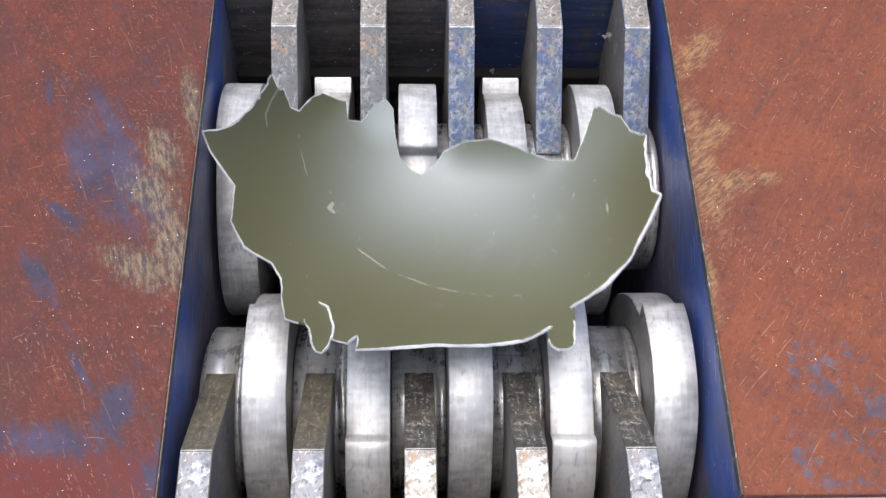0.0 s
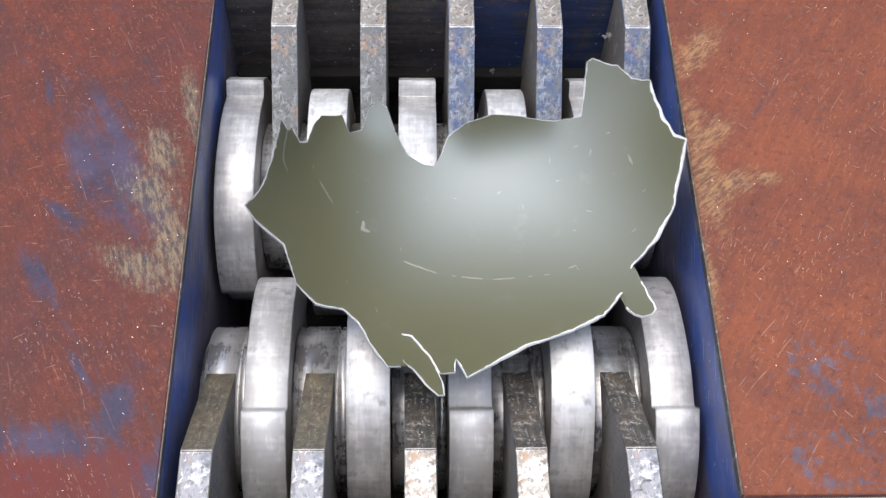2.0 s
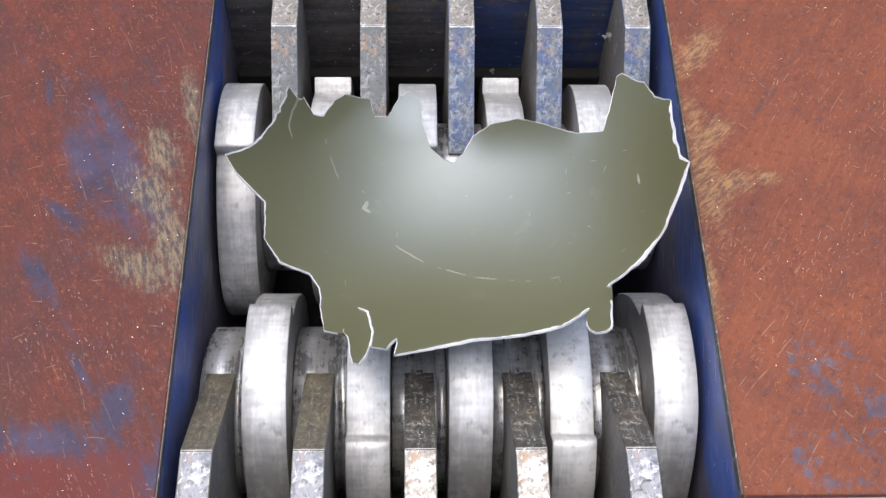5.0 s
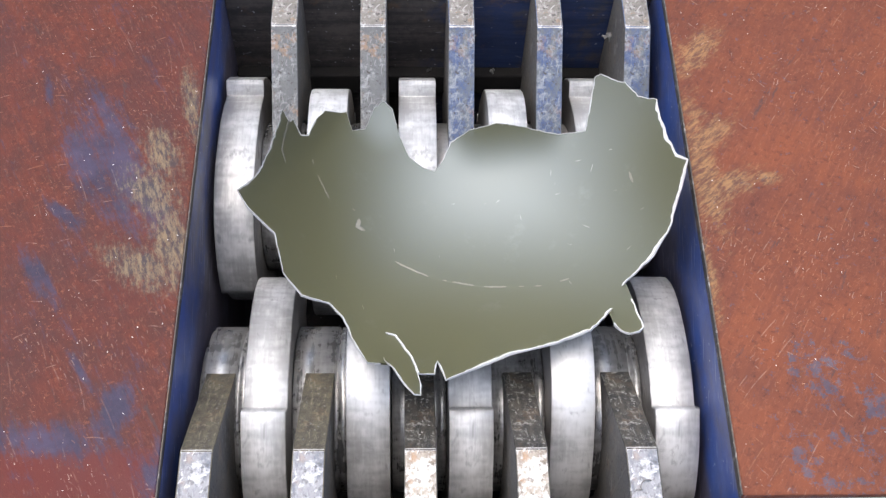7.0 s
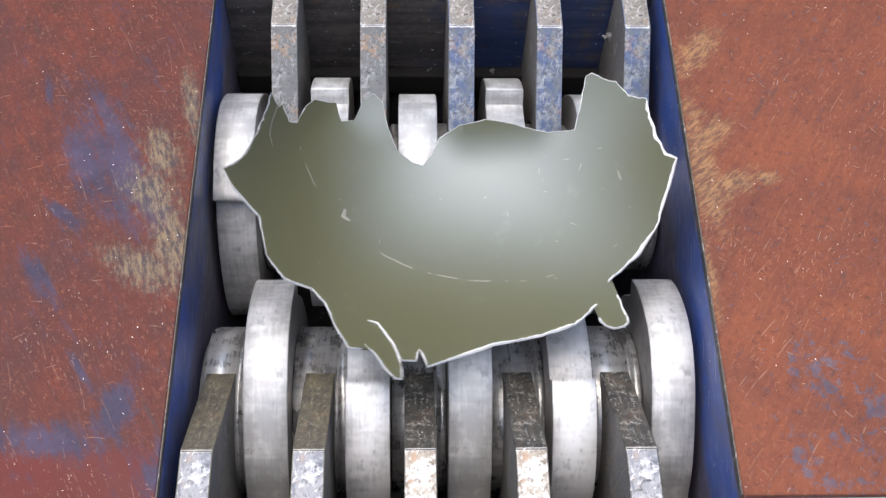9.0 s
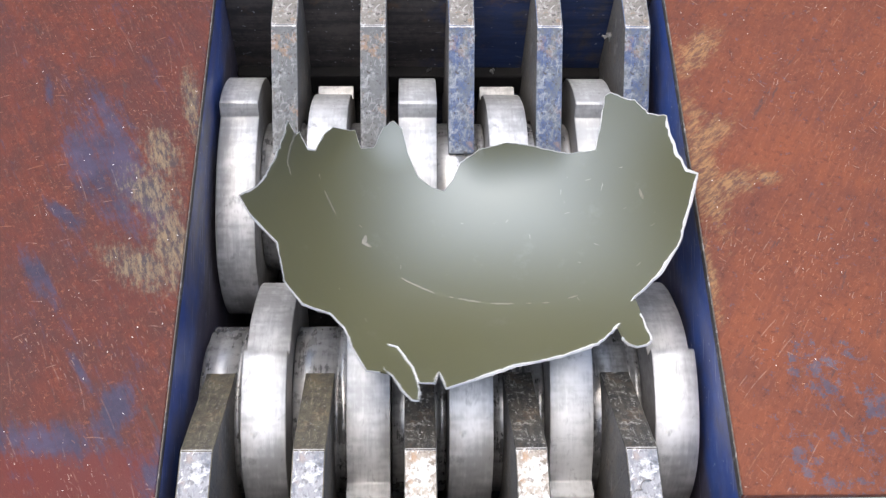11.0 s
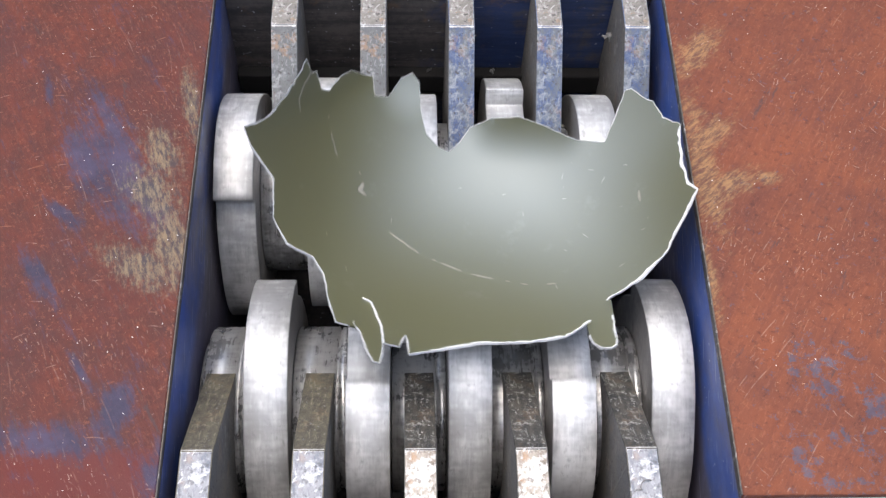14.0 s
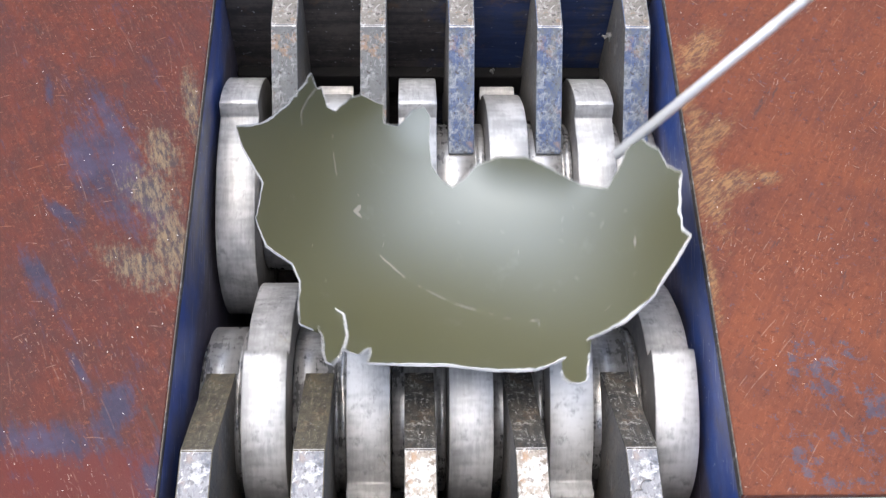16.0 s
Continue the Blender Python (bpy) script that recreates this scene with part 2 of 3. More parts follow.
    col = m.mix(m.op("MULTIPLY", bare, 0.85 if side < 0 else 0.7), col, dust)
    # dark dragged smears
    dark = m.ramp(m.noise(1.0, 4, 0.7, m.along(22, 110, drift, (1.3 + side, 0, 0))), 0.63, 0.72)
    col = m.mix(m.op("MULTIPLY", dark, 0.55), col, (0.045, 0.036, 0.040))
    # scratches, from short ticks to long strokes
    crowd = m.ramp(m.noise(11, 4, 0.6, m.coords(offset=(0.3 + side, 0.7, 0))), 0.44, 0.64, 0.06, 1.0)
    ticks = m.scratches(150, 260, drift, 1.6, 0.15, 0.30, 1 + side)
    hairs = m.scratches(70, 190, drift + 8, 1.4, 0.09, 0.30, 5 + side)
    long = m.scratches(24, 70, drift - 6, 0.9, 0.045, 0.26, 9 + side)
    cross = m.scratches(60, 140, drift + 75, 1.5, 0.08, 0.10, 14 + side)
    chips = m.ramp(m.noise(330, 3, 0.7), 0.66, 0.70)
    weak = m.op("MULTIPLY", m.op("MAXIMUM", m.op("MULTIPLY", ticks, 0.34), m.op("MULTIPLY", hairs, 0.16 if side < 0 else 0.26)), crowd)
    strong = m.op("MAXIMUM", m.op("MULTIPLY", long, 0.13 if side < 0 else 0.22), m.op("MAXIMUM", m.op("MULTIPLY", cross, 0.25), m.op("MULTIPLY", chips, crowd)))
    worn = m.ramp(m.noise(120, 4, 0.7, m.coords(offset=(4, 1, 0))), 0.36, 0.56, 0.0, 1.0)
    marks = m.op("MULTIPLY", m.op("MAXIMUM", weak, strong), worn)
    col = m.mix(marks, col, m.mix(m.ramp(m.noise(45, 3, 0.6), 0.42, 0.6), (0.33, 0.165, 0.085), (0.42, 0.33, 0.28)))
    return m.done(col, m.ramp(mid, 0.3, 0.7, 0.50, 0.68), m.op("ADD", m.op("ADD", fine, m.op("MULTIPLY", m.noise(1.0, 4, 0.65, m.along(45, 110, drift)), 2.2)), m.op("MULTIPLY", marks, 0.7)), 0.5, 0.0011)


def make_blue(name, paint, under, amount, shade_top=-1.0):
    """Gloss blue paint, shade painted in low down, with grey film, rubbed patches and pale scratches."""
    m = Mat(name)
    big, fine = m.noise(13, 5, 0.65), m.noise(120, 4, 0.7)
    drag = m.noise(1.0, 4, 0.6, m.coords((30, 9, 46)))
    col = m.mix(m.ramp(drag, 0.35, 0.7), paint, tuple(c * 1.35 for c in paint))
    rub = m.ramp(m.op("ADD", m.op("MULTIPLY", big, 0.6), m.op("MULTIPLY", drag, 0.4)), amount, amount + 0.16)
    col = m.mix(m.op("MULTIPLY", rub, 0.7), col, under)
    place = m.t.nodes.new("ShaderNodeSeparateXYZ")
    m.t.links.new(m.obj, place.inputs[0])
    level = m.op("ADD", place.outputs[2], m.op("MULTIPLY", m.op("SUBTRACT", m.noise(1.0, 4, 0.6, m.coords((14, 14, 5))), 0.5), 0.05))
    col = m.mix(m.op("MULTIPLY", m.ramp(level, shade_top - 0.012, shade_top + 0.012, 1.0, 0.0), 0.7), col, (0.105, 0.085, 0.090))
    # grey film where scrap rubs past
    film = m.op("MAXIMUM", m.spot((-0.197, 0.05, 0.10), 0.05, 0.09), m.op("MULTIPLY", m.spot((0.211, -0.01, 0.10), 0.03, 0.07), 0.55))
    film = m.op("MULTIPLY", film, m.ramp(m.op("ADD", m.op("MULTIPLY", drag, 0.5), m.op("MULTIPLY", fine, 0.5)), 0.34, 0.60))
    col = m.mix(m.op("MULTIPLY", film, 0.8), col, (0.135, 0.120, 0.135))
    # slanting pale scratches and chips
    lines = m.scratches(26, 120, 68, 0.9, 0.10, 0.35, 3, (0, radians(90), 0))
    chips = m.ramp(m.noise(210, 3, 0.6), 0.68, 0.72)
    col = m.mix(m.op("MAXIMUM", m.op("MULTIPLY", lines, 0.55), chips), col, (0.40, 0.42, 0.5))
    return m.done(col, m.ramp(big, 0.3, 0.7, 0.32, 0.55), m.op("ADD", big, fine), 0.25, 0.001)


def make_back_wall():
    """Blue paint lost under brown-black greasy grime, rusty round the bars' feet."""
    m = Mat("greasy_blue_paint")
    big, fine = m.noise(22, 5, 0.65), m.noise(150, 5, 0.75)
    bands = m.noise(1.0, 4, 0.65, m.coords((9, 9, 95)))
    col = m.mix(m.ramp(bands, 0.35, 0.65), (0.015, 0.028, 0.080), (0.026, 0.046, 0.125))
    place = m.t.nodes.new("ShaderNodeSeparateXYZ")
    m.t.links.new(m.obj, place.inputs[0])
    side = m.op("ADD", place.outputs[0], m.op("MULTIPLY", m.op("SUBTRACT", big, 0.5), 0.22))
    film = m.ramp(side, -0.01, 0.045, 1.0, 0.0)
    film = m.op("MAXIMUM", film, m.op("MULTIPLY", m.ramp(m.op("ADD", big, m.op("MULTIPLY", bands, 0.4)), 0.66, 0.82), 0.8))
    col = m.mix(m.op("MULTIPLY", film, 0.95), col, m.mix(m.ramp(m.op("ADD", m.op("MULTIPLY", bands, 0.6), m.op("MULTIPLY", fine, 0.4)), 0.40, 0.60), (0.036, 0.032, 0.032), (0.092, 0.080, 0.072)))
    rust = m.ramp(m.op("ADD", m.op("MULTIPLY", m.ramp(place.outputs[2], 0.08, 0.135), 0.22), m.noise(30, 5, 0.7)), 0.62, 0.78)
    col = m.mix(m.op("MULTIPLY", rust, 0.6), col, (0.15, 0.085, 0.045))
    chips = m.op("MAXIMUM", m.ramp(m.noise(190, 3, 0.6), 0.69, 0.73), m.op("MULTIPLY", m.scratches(60, 190, 10, 2.5, 0.12, 0.04, 4, (radians(90), 0, 0)), 0.3))
    col = m.mix(chips, col, (0.36, 0.37, 0.41))
    return m.done(col, m.ramp(big, 0.3, 0.7, 0.45, 0.7), m.op("ADD", bands, fine), 0.3, 0.0012)


RED_LEFT, RED_RIGHT = make_red(-1), make_red(1)
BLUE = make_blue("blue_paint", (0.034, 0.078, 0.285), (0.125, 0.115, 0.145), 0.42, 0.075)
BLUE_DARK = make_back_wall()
WORN = make_scale("worn_bright_edge", (0.30, 0.29, 0.28), (0.40, 0.38, 0.35), (0.6, 0.6, 0.6), 0.50, 0.2)
BARE_EDGE = make_scale("bare_cut_edge", (0.055, 0.050, 0.048), (0.08, 0.066, 0.055), (0.34, 0.34, 0.33), 0.60, 0.2, 0.0)


def make_plain(name, colour, rough=0.6, scale=40, change=0.25):
    m = Mat(name)
    n = m.noise(scale, 5, 0.65)
    col = m.mix(n, tuple(c * (1 - change) for c in colour), tuple(min(1, c * (1 + change)) for c in colour))
    return m.done(col, rough, m.noise(scale * 5), 0.2, 0.001)


BAND_BLACK = make_plain("band_black", (0.018, 0.017, 0.017), 0.9, 60)
BAND_BLACK.node_tree.nodes["Principled BSDF"].inputs["Specular IOR Level"].default_value = 0.12
CONCRETE = make_plain("concrete", (0.30, 0.30, 0.29), 0.85, 6)
SKY_SCREEN = make_plain("sky_screen_grey", (0.16, 0.155, 0.15), 0.85, 5)
RAIL_PAINT = make_plain("pale_blue_paint", (0.42, 0.50, 0.66), 0.5, 30)
SPECK = make_plain("pale_specks", (0.55, 0.53, 0.50), 0.5, 300)
CHIP = make_plain("dull_chips", (0.24, 0.235, 0.22), 0.5, 300)
CRUMB = make_plain("grey_swarf", (0.15, 0.145, 0.14), 0.5, 300)


def make_olive():
    """Satin olive lacquer inside the shell."""
    m = Mat("olive_lacquer")
    n, fine = m.noise(9, 4, 0.55), m.noise(260, 3, 0.6)
    col = m.mix(n, (0.067, 0.061, 0.0135), (0.081, 0.074, 0.0175))
    dust = m.op("MULTIPLY", m.ramp(m.noise(34, 5, 0.7), 0.58, 0.80), 0.16)
    col = m.mix(dust, col, (0.24, 0.24, 0.21))
    m.b.inputs["Coat Weight"].default_value, m.b.inputs["Coat Roughness"].default_value = 1.0, 0.45
    m.b.inputs["Coat IOR"].default_value = 1.55
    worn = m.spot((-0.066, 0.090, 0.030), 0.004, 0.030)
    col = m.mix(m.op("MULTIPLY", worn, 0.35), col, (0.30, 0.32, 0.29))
    m.b.inputs["Specular IOR Level"].default_value = 1.0
    m.b.inputs["Specular Tint"].default_value = (0.46, 0.68, 1.0, 1.0)
    return m.done(col, m.ramp(n, 0.3, 0.7, 0.47, 0.53), fine, 0.05, 0.0004)


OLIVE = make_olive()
WHITE_EDGE = make_plain("torn_white_edge", (0.60, 0.60, 0.59), 0.6, 120, 0.2)
NICK = make_plain("bright_nick", (0.24, 0.24, 0.21), 0.6, 400, 0.3)
SCUFF = make_plain("pale_scuff", (0.21, 0.20, 0.165), 0.6, 400, 0.3)
ROD_STEEL = make_plain("bright_rod_steel", (0.78, 0.78, 0.775), 0.45, 200, 0.12)
ROD_STEEL.node_tree.nodes["Principled BSDF"].inputs["Metallic"].default_value = 0.55

# ---- mesh helpers ----


def finish(name, bm, mats, parent=None, label="", smooth=False):
    me = bpy.data.meshes.new(name)
    bmesh.ops.recalc_face_normals(bm, faces=bm.faces[:])
    if smooth:
        for f in bm.faces:
            f.smooth = True
    bm.to_mesh(me)
    bm.free()
    for m in mats if isinstance(mats, (list, tuple)) else [mats]:
        me.materials.append(m)
    ob = new(name, me)
    ob.parent = parent
    if label:
        tagged(ob, label)
    return ob


def part(name, bm, material, parent, label="", smooth=False):
    return finish(name, bm, material, parent, label, smooth)


def box(bm, lo, hi, bevel=0.0, mat=0):
    vs = [bm.verts.new((x, y, z)) for x in (lo[0], hi[0]) for y in (lo[1], hi[1]) for z in (lo[2], hi[2])]
    fs = [bm.faces.new([vs[i] for i in q]) for q in ((0, 1, 3, 2), (4, 6, 7, 5), (0, 4, 5, 1), (2, 3, 7, 6), (0, 2, 6, 4), (1, 5, 7, 3))]
    for f in fs:
        f.material_index = mat
    if bevel:
        es = list({e for f in fs for e in f.edges})
        bmesh.ops.bevel(bm, geom=es, offset=bevel, segments=2, profile=0.5, affect="EDGES")


def lathe(bm, rings, count=64, mat=0):
    """Rings of (x, radius) turned round the x axis, closed at both ends."""
    loops = []
    for x, r in rings:
        loops.append([bm.verts.new((x, r * math.cos(2 * math.pi * k / count), r * math.sin(2 * math.pi * k / count))) for k in range(count)])
    for a, b in zip(loops, loops[1:]):
        for k in range(count):
            f = bm.faces.new((a[k], a[(k + 1) % count], b[(k + 1) % count], b[k]))
            f.smooth, f.material_index = True, mat
    for l in (loops[0], loops[-1]):
        bm.faces.new(l).material_index = mat


# ---- the housing ----
XM, HALF, TOP = 0.092 * P, 2.548 * P, 1.968 * P
XB, XF = 0.330 * P, -0.170 * P      # the two rows of cutters are half a pitch apart
SHAFT_Y, R_TIP, R_BASE = 1.372 * P, 1.434 * P, 1.232 * P
DISC_W, BAR_W = 0.431 * P, 0.294 * P
END_Y = 3.25 * P


def build_housing():
    bm = bmesh.new()
    box(bm, (-15, -15, -1.25), (15, 15, -1.15))
    tagged(finish("floor", bm, CONCRETE), "grey concrete workshop floor under the shredder", "floor", kind="structure")
    # unseen dark walls added on all four sides to block low sky light
    for name, lo, hi in (("sky_screen_north", (-3.6, 3.4), (3.6, 3.6)), ("sky_screen_south", (-3.6, -3.6), (3.6, -3.4)), ("sky_screen_west", (-3.6, -3.397), (-3.4, 3.397)), ("sky_screen_east", (3.4, -3.397), (3.6, 3.397))):
        bm = bmesh.new()
        box(bm, (*lo, -1.15), (*hi, 2.1))
        tagged(finish(name, bm, SKY_SCREEN), "plain dark grey unseen screen added to block low sky light", "wall", kind="structure")
    for name, side in (("wall_left", -1), ("wall_right", 1)):
        bm = bmesh.new()
        x0, x1 = XM + side * HALF, XM + side * (HALF + 0.012)
        box(bm, (min(x0, x1), -END_Y - 0.012, -1.15), (max(x0, x1), END_Y + 0.012, TOP - 0.0085), 0.0006)
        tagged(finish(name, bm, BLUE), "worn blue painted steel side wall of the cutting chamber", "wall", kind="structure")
    for name, y0, y1 in (("wall_back", END_Y, END_Y + 0.012), ("wall_front", -END_Y - 0.012, -END_Y)):
        bm = bmesh.new()
        box(bm, (XM - HALF + 0.0005, y0, -1.15), (XM + HALF - 0.0005, y1, TOP - 0.0085))
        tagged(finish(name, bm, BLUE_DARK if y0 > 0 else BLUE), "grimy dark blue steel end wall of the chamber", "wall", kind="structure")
    bm = bmesh.new()
    box(bm, (XM - HALF + 0.001, -END_Y + 0.001, -0.28), (XM + HALF - 0.001, END_Y - 0.001, -0.262))
    tagged(finish("dark_backing", bm, BLUE_DARK), "dark sheet added below the cutters to keep the gaps dark", "tray", kind="structure")
    # hopper plates
    for name, side in (("hopper_plate_left", -1), ("hopper_plate_right", 1)):
        bm = bmesh.new()
        x0, x1 = XM + side * (HALF - 0.0005), XM + side * (HALF + 0.52)
        box(bm, (min(x0, x1), -0.2405, TOP - 0.008), (max(x0, x1), 0.62, TOP), 0.0012)
        ob = tagged(finish(name, bm, RED_LEFT if side < 0 else RED_RIGHT), "scratched red oxide painted steel hopper plate", "hopper plate", kind="structure")
        bm = bmesh.new()
        a, b = sorted((XM + side * (HALF - 0.0017), XM + side * (HALF - 0.0006)))
        box(bm, (a, -0.240, TOP - 0.0075), (b, 0.62, TOP + 0.0003), 0.0003)
        part("bare_edge", bm, BARE_EDGE, ob, "bare scraped cut edge")
    bm = bmesh.new()
    box(bm, (-0.6, -0.335, TOP - 0.05), (0.66, -0.2425, TOP - 0.004), 0.003)
    tagged(finish("front_rail", bm, RAIL_PAINT), "pale blue painted steel rail along the front of the hopper", "rail", kind="structure")
    # bars added for dark bands low on the end walls, black to stay unlit
    for y in (END_Y - 0.014, -END_Y):
        bm = bmesh.new()
        box(bm, (XM - HALF + 0.001, y + 0.0005, -0.012), (XM + HALF - 0.001, y + 0.0135, 0.016), 0.002)
        tagged(finish("dark_band_bar", bm, BAND_BLACK), "black bar added across the end wall for a dark band", "bar", kind="structure")


# ---- scraper bars between the cutters ----


def build_bar(x, side, mats):
    """side 1: at the back wall, -1: at the front wall. mats: slope, flat top, flank."""
    outline = [(END_Y - 0.0005, 1.795 * P), (2.502 * P, 1.795 * P), (1.363 * P, 0.924 * P), (1.363 * P, 0.0727)]
    # hollow underside that follows the collar
    for k in range(7):
        a = radians(78 - k * 17)
        outline.append((SHAFT_Y + 0.0726 * math.cos(a) + 0.0008 * k, 0.0726 * math.sin(a)))
    outline += [(END_Y - 0.0005, -0.05)]
    h = BAR_W / 2
    bm = bmesh.new()
    a = [bm.verts.new((-h, side * y, z)) for y, z in outline]
    b = [bm.verts.new((h, side * y, z)) for y, z in outline]
    n = len(outline)
    for f in (bm.faces.new(a), bm.faces.new(b[::-1])):
        f.material_index = 2
    faces = [bm.faces.new((a[i], b[i], b[(i + 1) % n], a[(i + 1) % n])) for i in range(n)]
    for i, f in enumerate(faces):
        f.material_index = (1, 0, 0)[i] if i < 3 else 2
    es = [e for e in bm.edges if abs(e.verts[0].co.x - e.verts[1].co.x) < 1e-6 and min(v.co.z for v in e.verts) > 0.06]
    es.append(next(e for e in bm.edges if set(e.verts) == {a[1], b[1]}))
    es.append(next(e for e in bm.edges if set(e.verts) == {a[2], b[2]}))
    bmesh.ops.bevel(bm, geom=es, offset=0.0009, segments=2, profile=0.6, affect="EDGES")
    ob = finish("scraper_bar", bm, mats)
    ob.location = (x, 0, 0)
    bm = bmesh.new()
    h2, seg = h - 0.0007, []
    slope = Vector((0, -1.139 * P, -0.871 * P)).normalized()
    for k in range(13):
        u = -h2 + 2 * h2 * k / 12
        w = 0.0007 * (1 + 0.8 * noise.noise((u * 300 + x * 90, side, 0.0)))
        corner = Vector((u, 2.502 * P, 1.795 * P + 0.00005))
        row = [corner + Vector((0, w + 0.0006, 0)), corner - Vector((0, 0, 0.0002)), corner + slope * (w + 0.0006) + Vector((0, 0, 0.0001))]
        seg.append([bm.verts.new((p.x, side * p.y, p.z)) for p in row])
    for a, b in zip(seg, seg[1:]):
        for k in range(2):
            bm.faces.new((a[k], a[k + 1], b[k + 1], b[k]))
    part("worn_edge", bm, WORN, ob, "bright scraped edge at the bend")
    if side > 0:
        tagged(ob, "blue-grey scraped steel scraper bar on the back wall", "scraper bar", "scraper bars of the back wall")
    else:
        tagged(ob, "grimy brown steel scraper bar with a scraped bright top", "scraper bar", "scraper bars of the front wall")
    return ob


# ---- cutters ----


def cutter_radius(d):
    """Radius d degrees behind the tip of a tooth, for three teeth."""
    d %= 120
    if d < 34:
        return R_TIP - 0.0006 * d / 34
    if d < 88:
        s = (d - 34) / 54
        return R_TIP - 0.0006 - (R_TIP - 0.0006 - R_BASE) * s * s * (3 - 2 * s)
    if d < 112:
        return R_BASE
    if d < 119.2:
        return R_BASE + 0.0022 * ((d - 112) / 7.2) ** 2
    return R_TIP - 0.0004


def build_cutter(sense):
    """sense 1: the teeth lead towards growing angle."""
    steps = []
    for tooth in range(3):
        for k in range(40):
            d = 112 * k / 39
            steps.append((tooth * 120 + d, cutter_radius(d)))
        for d in (114, 116, 118, 119.1):
            steps.append((tooth * 120 + d, cutter_radius(d)))
        steps.append((tooth * 120 + 119.6, R_TIP - 0.0035))
    bm = bmesh.new()
    h, e = DISC_W / 2, 0.0009
    loops = []
    for x, cut in ((-h, e), (-h + e, 0), (h - e, 0), (h, e)):
        loops.append([bm.verts.new((x, (r - cut) * math.cos(-sense * radians(d)), (r - cut) * math.sin(-sense * radians(d)))) for d, r in steps])
    n = len(steps)
    for a, b in zip(loops, loops[1:]):
        for k in range(n):
            f = bm.faces.new((a[k], a[(k + 1) % n], b[(k + 1) % n], b[k]))
            f.smooth = k % 45 < 43
    for l in (loops[0], loops[-1]):
        c = bm.verts.new((l[0].co.x, 0, 0))
        for k in range(n):
            bm.faces.new((l[k], l[(k + 1) % n], c)).material_index = 1
    return bm


def build_shaft(y, xs, sense, label):
    rotor = new("cutter_shaft")
    rotor.location = (0, y, 0)
    tagged(rotor, label, "cutter shaft", "cutter shafts")
    bm = bmesh.new()
    lathe(bm, [(XM - HALF + 0.0005, 0.045), (XM + HALF - 0.0005, 0.045)], 48)
    part("shaft", bm, STEEL_COLLAR, rotor, "dark oiled steel shaft")
    first = None
    for i, x in enumerate(xs):
        if first is None:
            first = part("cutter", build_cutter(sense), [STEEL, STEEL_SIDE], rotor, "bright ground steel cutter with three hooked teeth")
            ob = first
        else:
            ob = first.copy()
            scene.collection.objects.link(ob)
        ob.location = (x, 0, 0)
        ob.rotation_euler = (radians(60) if i % 2 else 0, 0, 0)
    gap = P - DISC_W
    edges = [xs[0] - P] + list(xs)
    for i, x in enumerate(edges):
        lo, hi = x + DISC_W / 2 + 0.0006, x + DISC_W / 2 + gap - 0.0006
        if i == 0:
            lo = max(lo, XM - HALF + 0.004)
        if i == len(edges) - 1:
            hi = min(hi, XM + HALF - 0.003)
        if hi - lo < 0.004:
            continue
        bm = bmesh.new()
        mid = hi - 0.009 if hi - lo > 0.02 else (lo + hi) / 2
        start = [(lo, 0.060), (lo + 0.004, 0.060), (lo + 0.0042, 0.0700)] if i == 0 and hi - lo > 0.02 else [(lo, 0.0700)]
        lathe(bm, start + [(start[-1][0] + 0.001, 0.0711), (mid - 0.001, 0.0711), (mid - 0.0005, 0.0680), (mid + 0.0015, 0.0680), (mid + 0.002, 0.0706), (hi - 0.001, 0.0706), (hi, 0.0695)], 72)
        part("spacer_collar", bm, STEEL_COLLAR, rotor, "oiled turned steel spacer collar")
    return rotor


# ---- the torn shell ----
SHELL_K = 0.965


def sag(x, y):
    """Height of the shell over its middle; x, y, z in metres."""
    def s(u, v):
        return -0.2015 - 0.0172 * u - 0.1543 * v + 0.1759 * u * u + 0.0059 * u * v + 0.2144 * v * v - 0.0395 * u ** 3 + 0.0452 * u * u * v + 0.0244 * u ** 4
    q = P * SHELL_K
    return q * (s(x / q + 0.137, y / q + 0.235) - s(0.137, 0.235))


# the tear, as bearing in degrees and reach in millimetres
TEAR_TOP = [(190, 183), (183, 170), (174, 163), (158, 164), (159, 157), (157, 156), (159, 147), (157, 143), (151, 145), (145, 144), (138, 134), (141, 122), (136, 117), (127, 126), (122, 127), (120, 119), (123, 99), (125, 79), (120, 65), (113, 59), (104, 66), (96, 80), (85, 90), (71, 99), (57, 103), (41, 112), (33, 127), (37, 138), (43, 157), (42, 161), (37, 163), (34, 166), (28, 166), (23, 173), (17, 170)]
TEAR_LOW = [(7, 171), (3, 177), (-1, 174), (-14, 166), (-22, 159), (-32, 146), (-41, 150), (-53, 150), (-64, 144), (-80, 141), (-100, 169), (-103, 149), (-103, 164), (-107, 167), (-114, 164), (-120, 174), (-126, 163), (-135, 149), (-141, 149), (-145, 166), (-152, 169), (-163, 163), (-165, 170), (-167, 178)]


def polar(b, r):
    return Vector((math.cos(radians(b)), math.sin(radians(b)), 0)) * r * 0.001 * SHELL_K


def resample(points, step, jag, closed=True):
    out = []
    n = len(points)
    for i in range(n if closed else n - 1):
        a, b = points[i], points[(i + 1) % n]
        k = max(1, round((b - a).length / step))
        for j in range(k):
            p = a.lerp(b, j / k)
            w = noise.noise((p.x * 160, p.y * 160, 3.0)) + 0.6 * noise.noise((p.x * 420, p.y * 420, 8.0))
            out.append(p + p.normalized() * w * jag * (0.4 if j == 0 else 1.0))
    if not closed:
        out.append(points[-1])
    return out


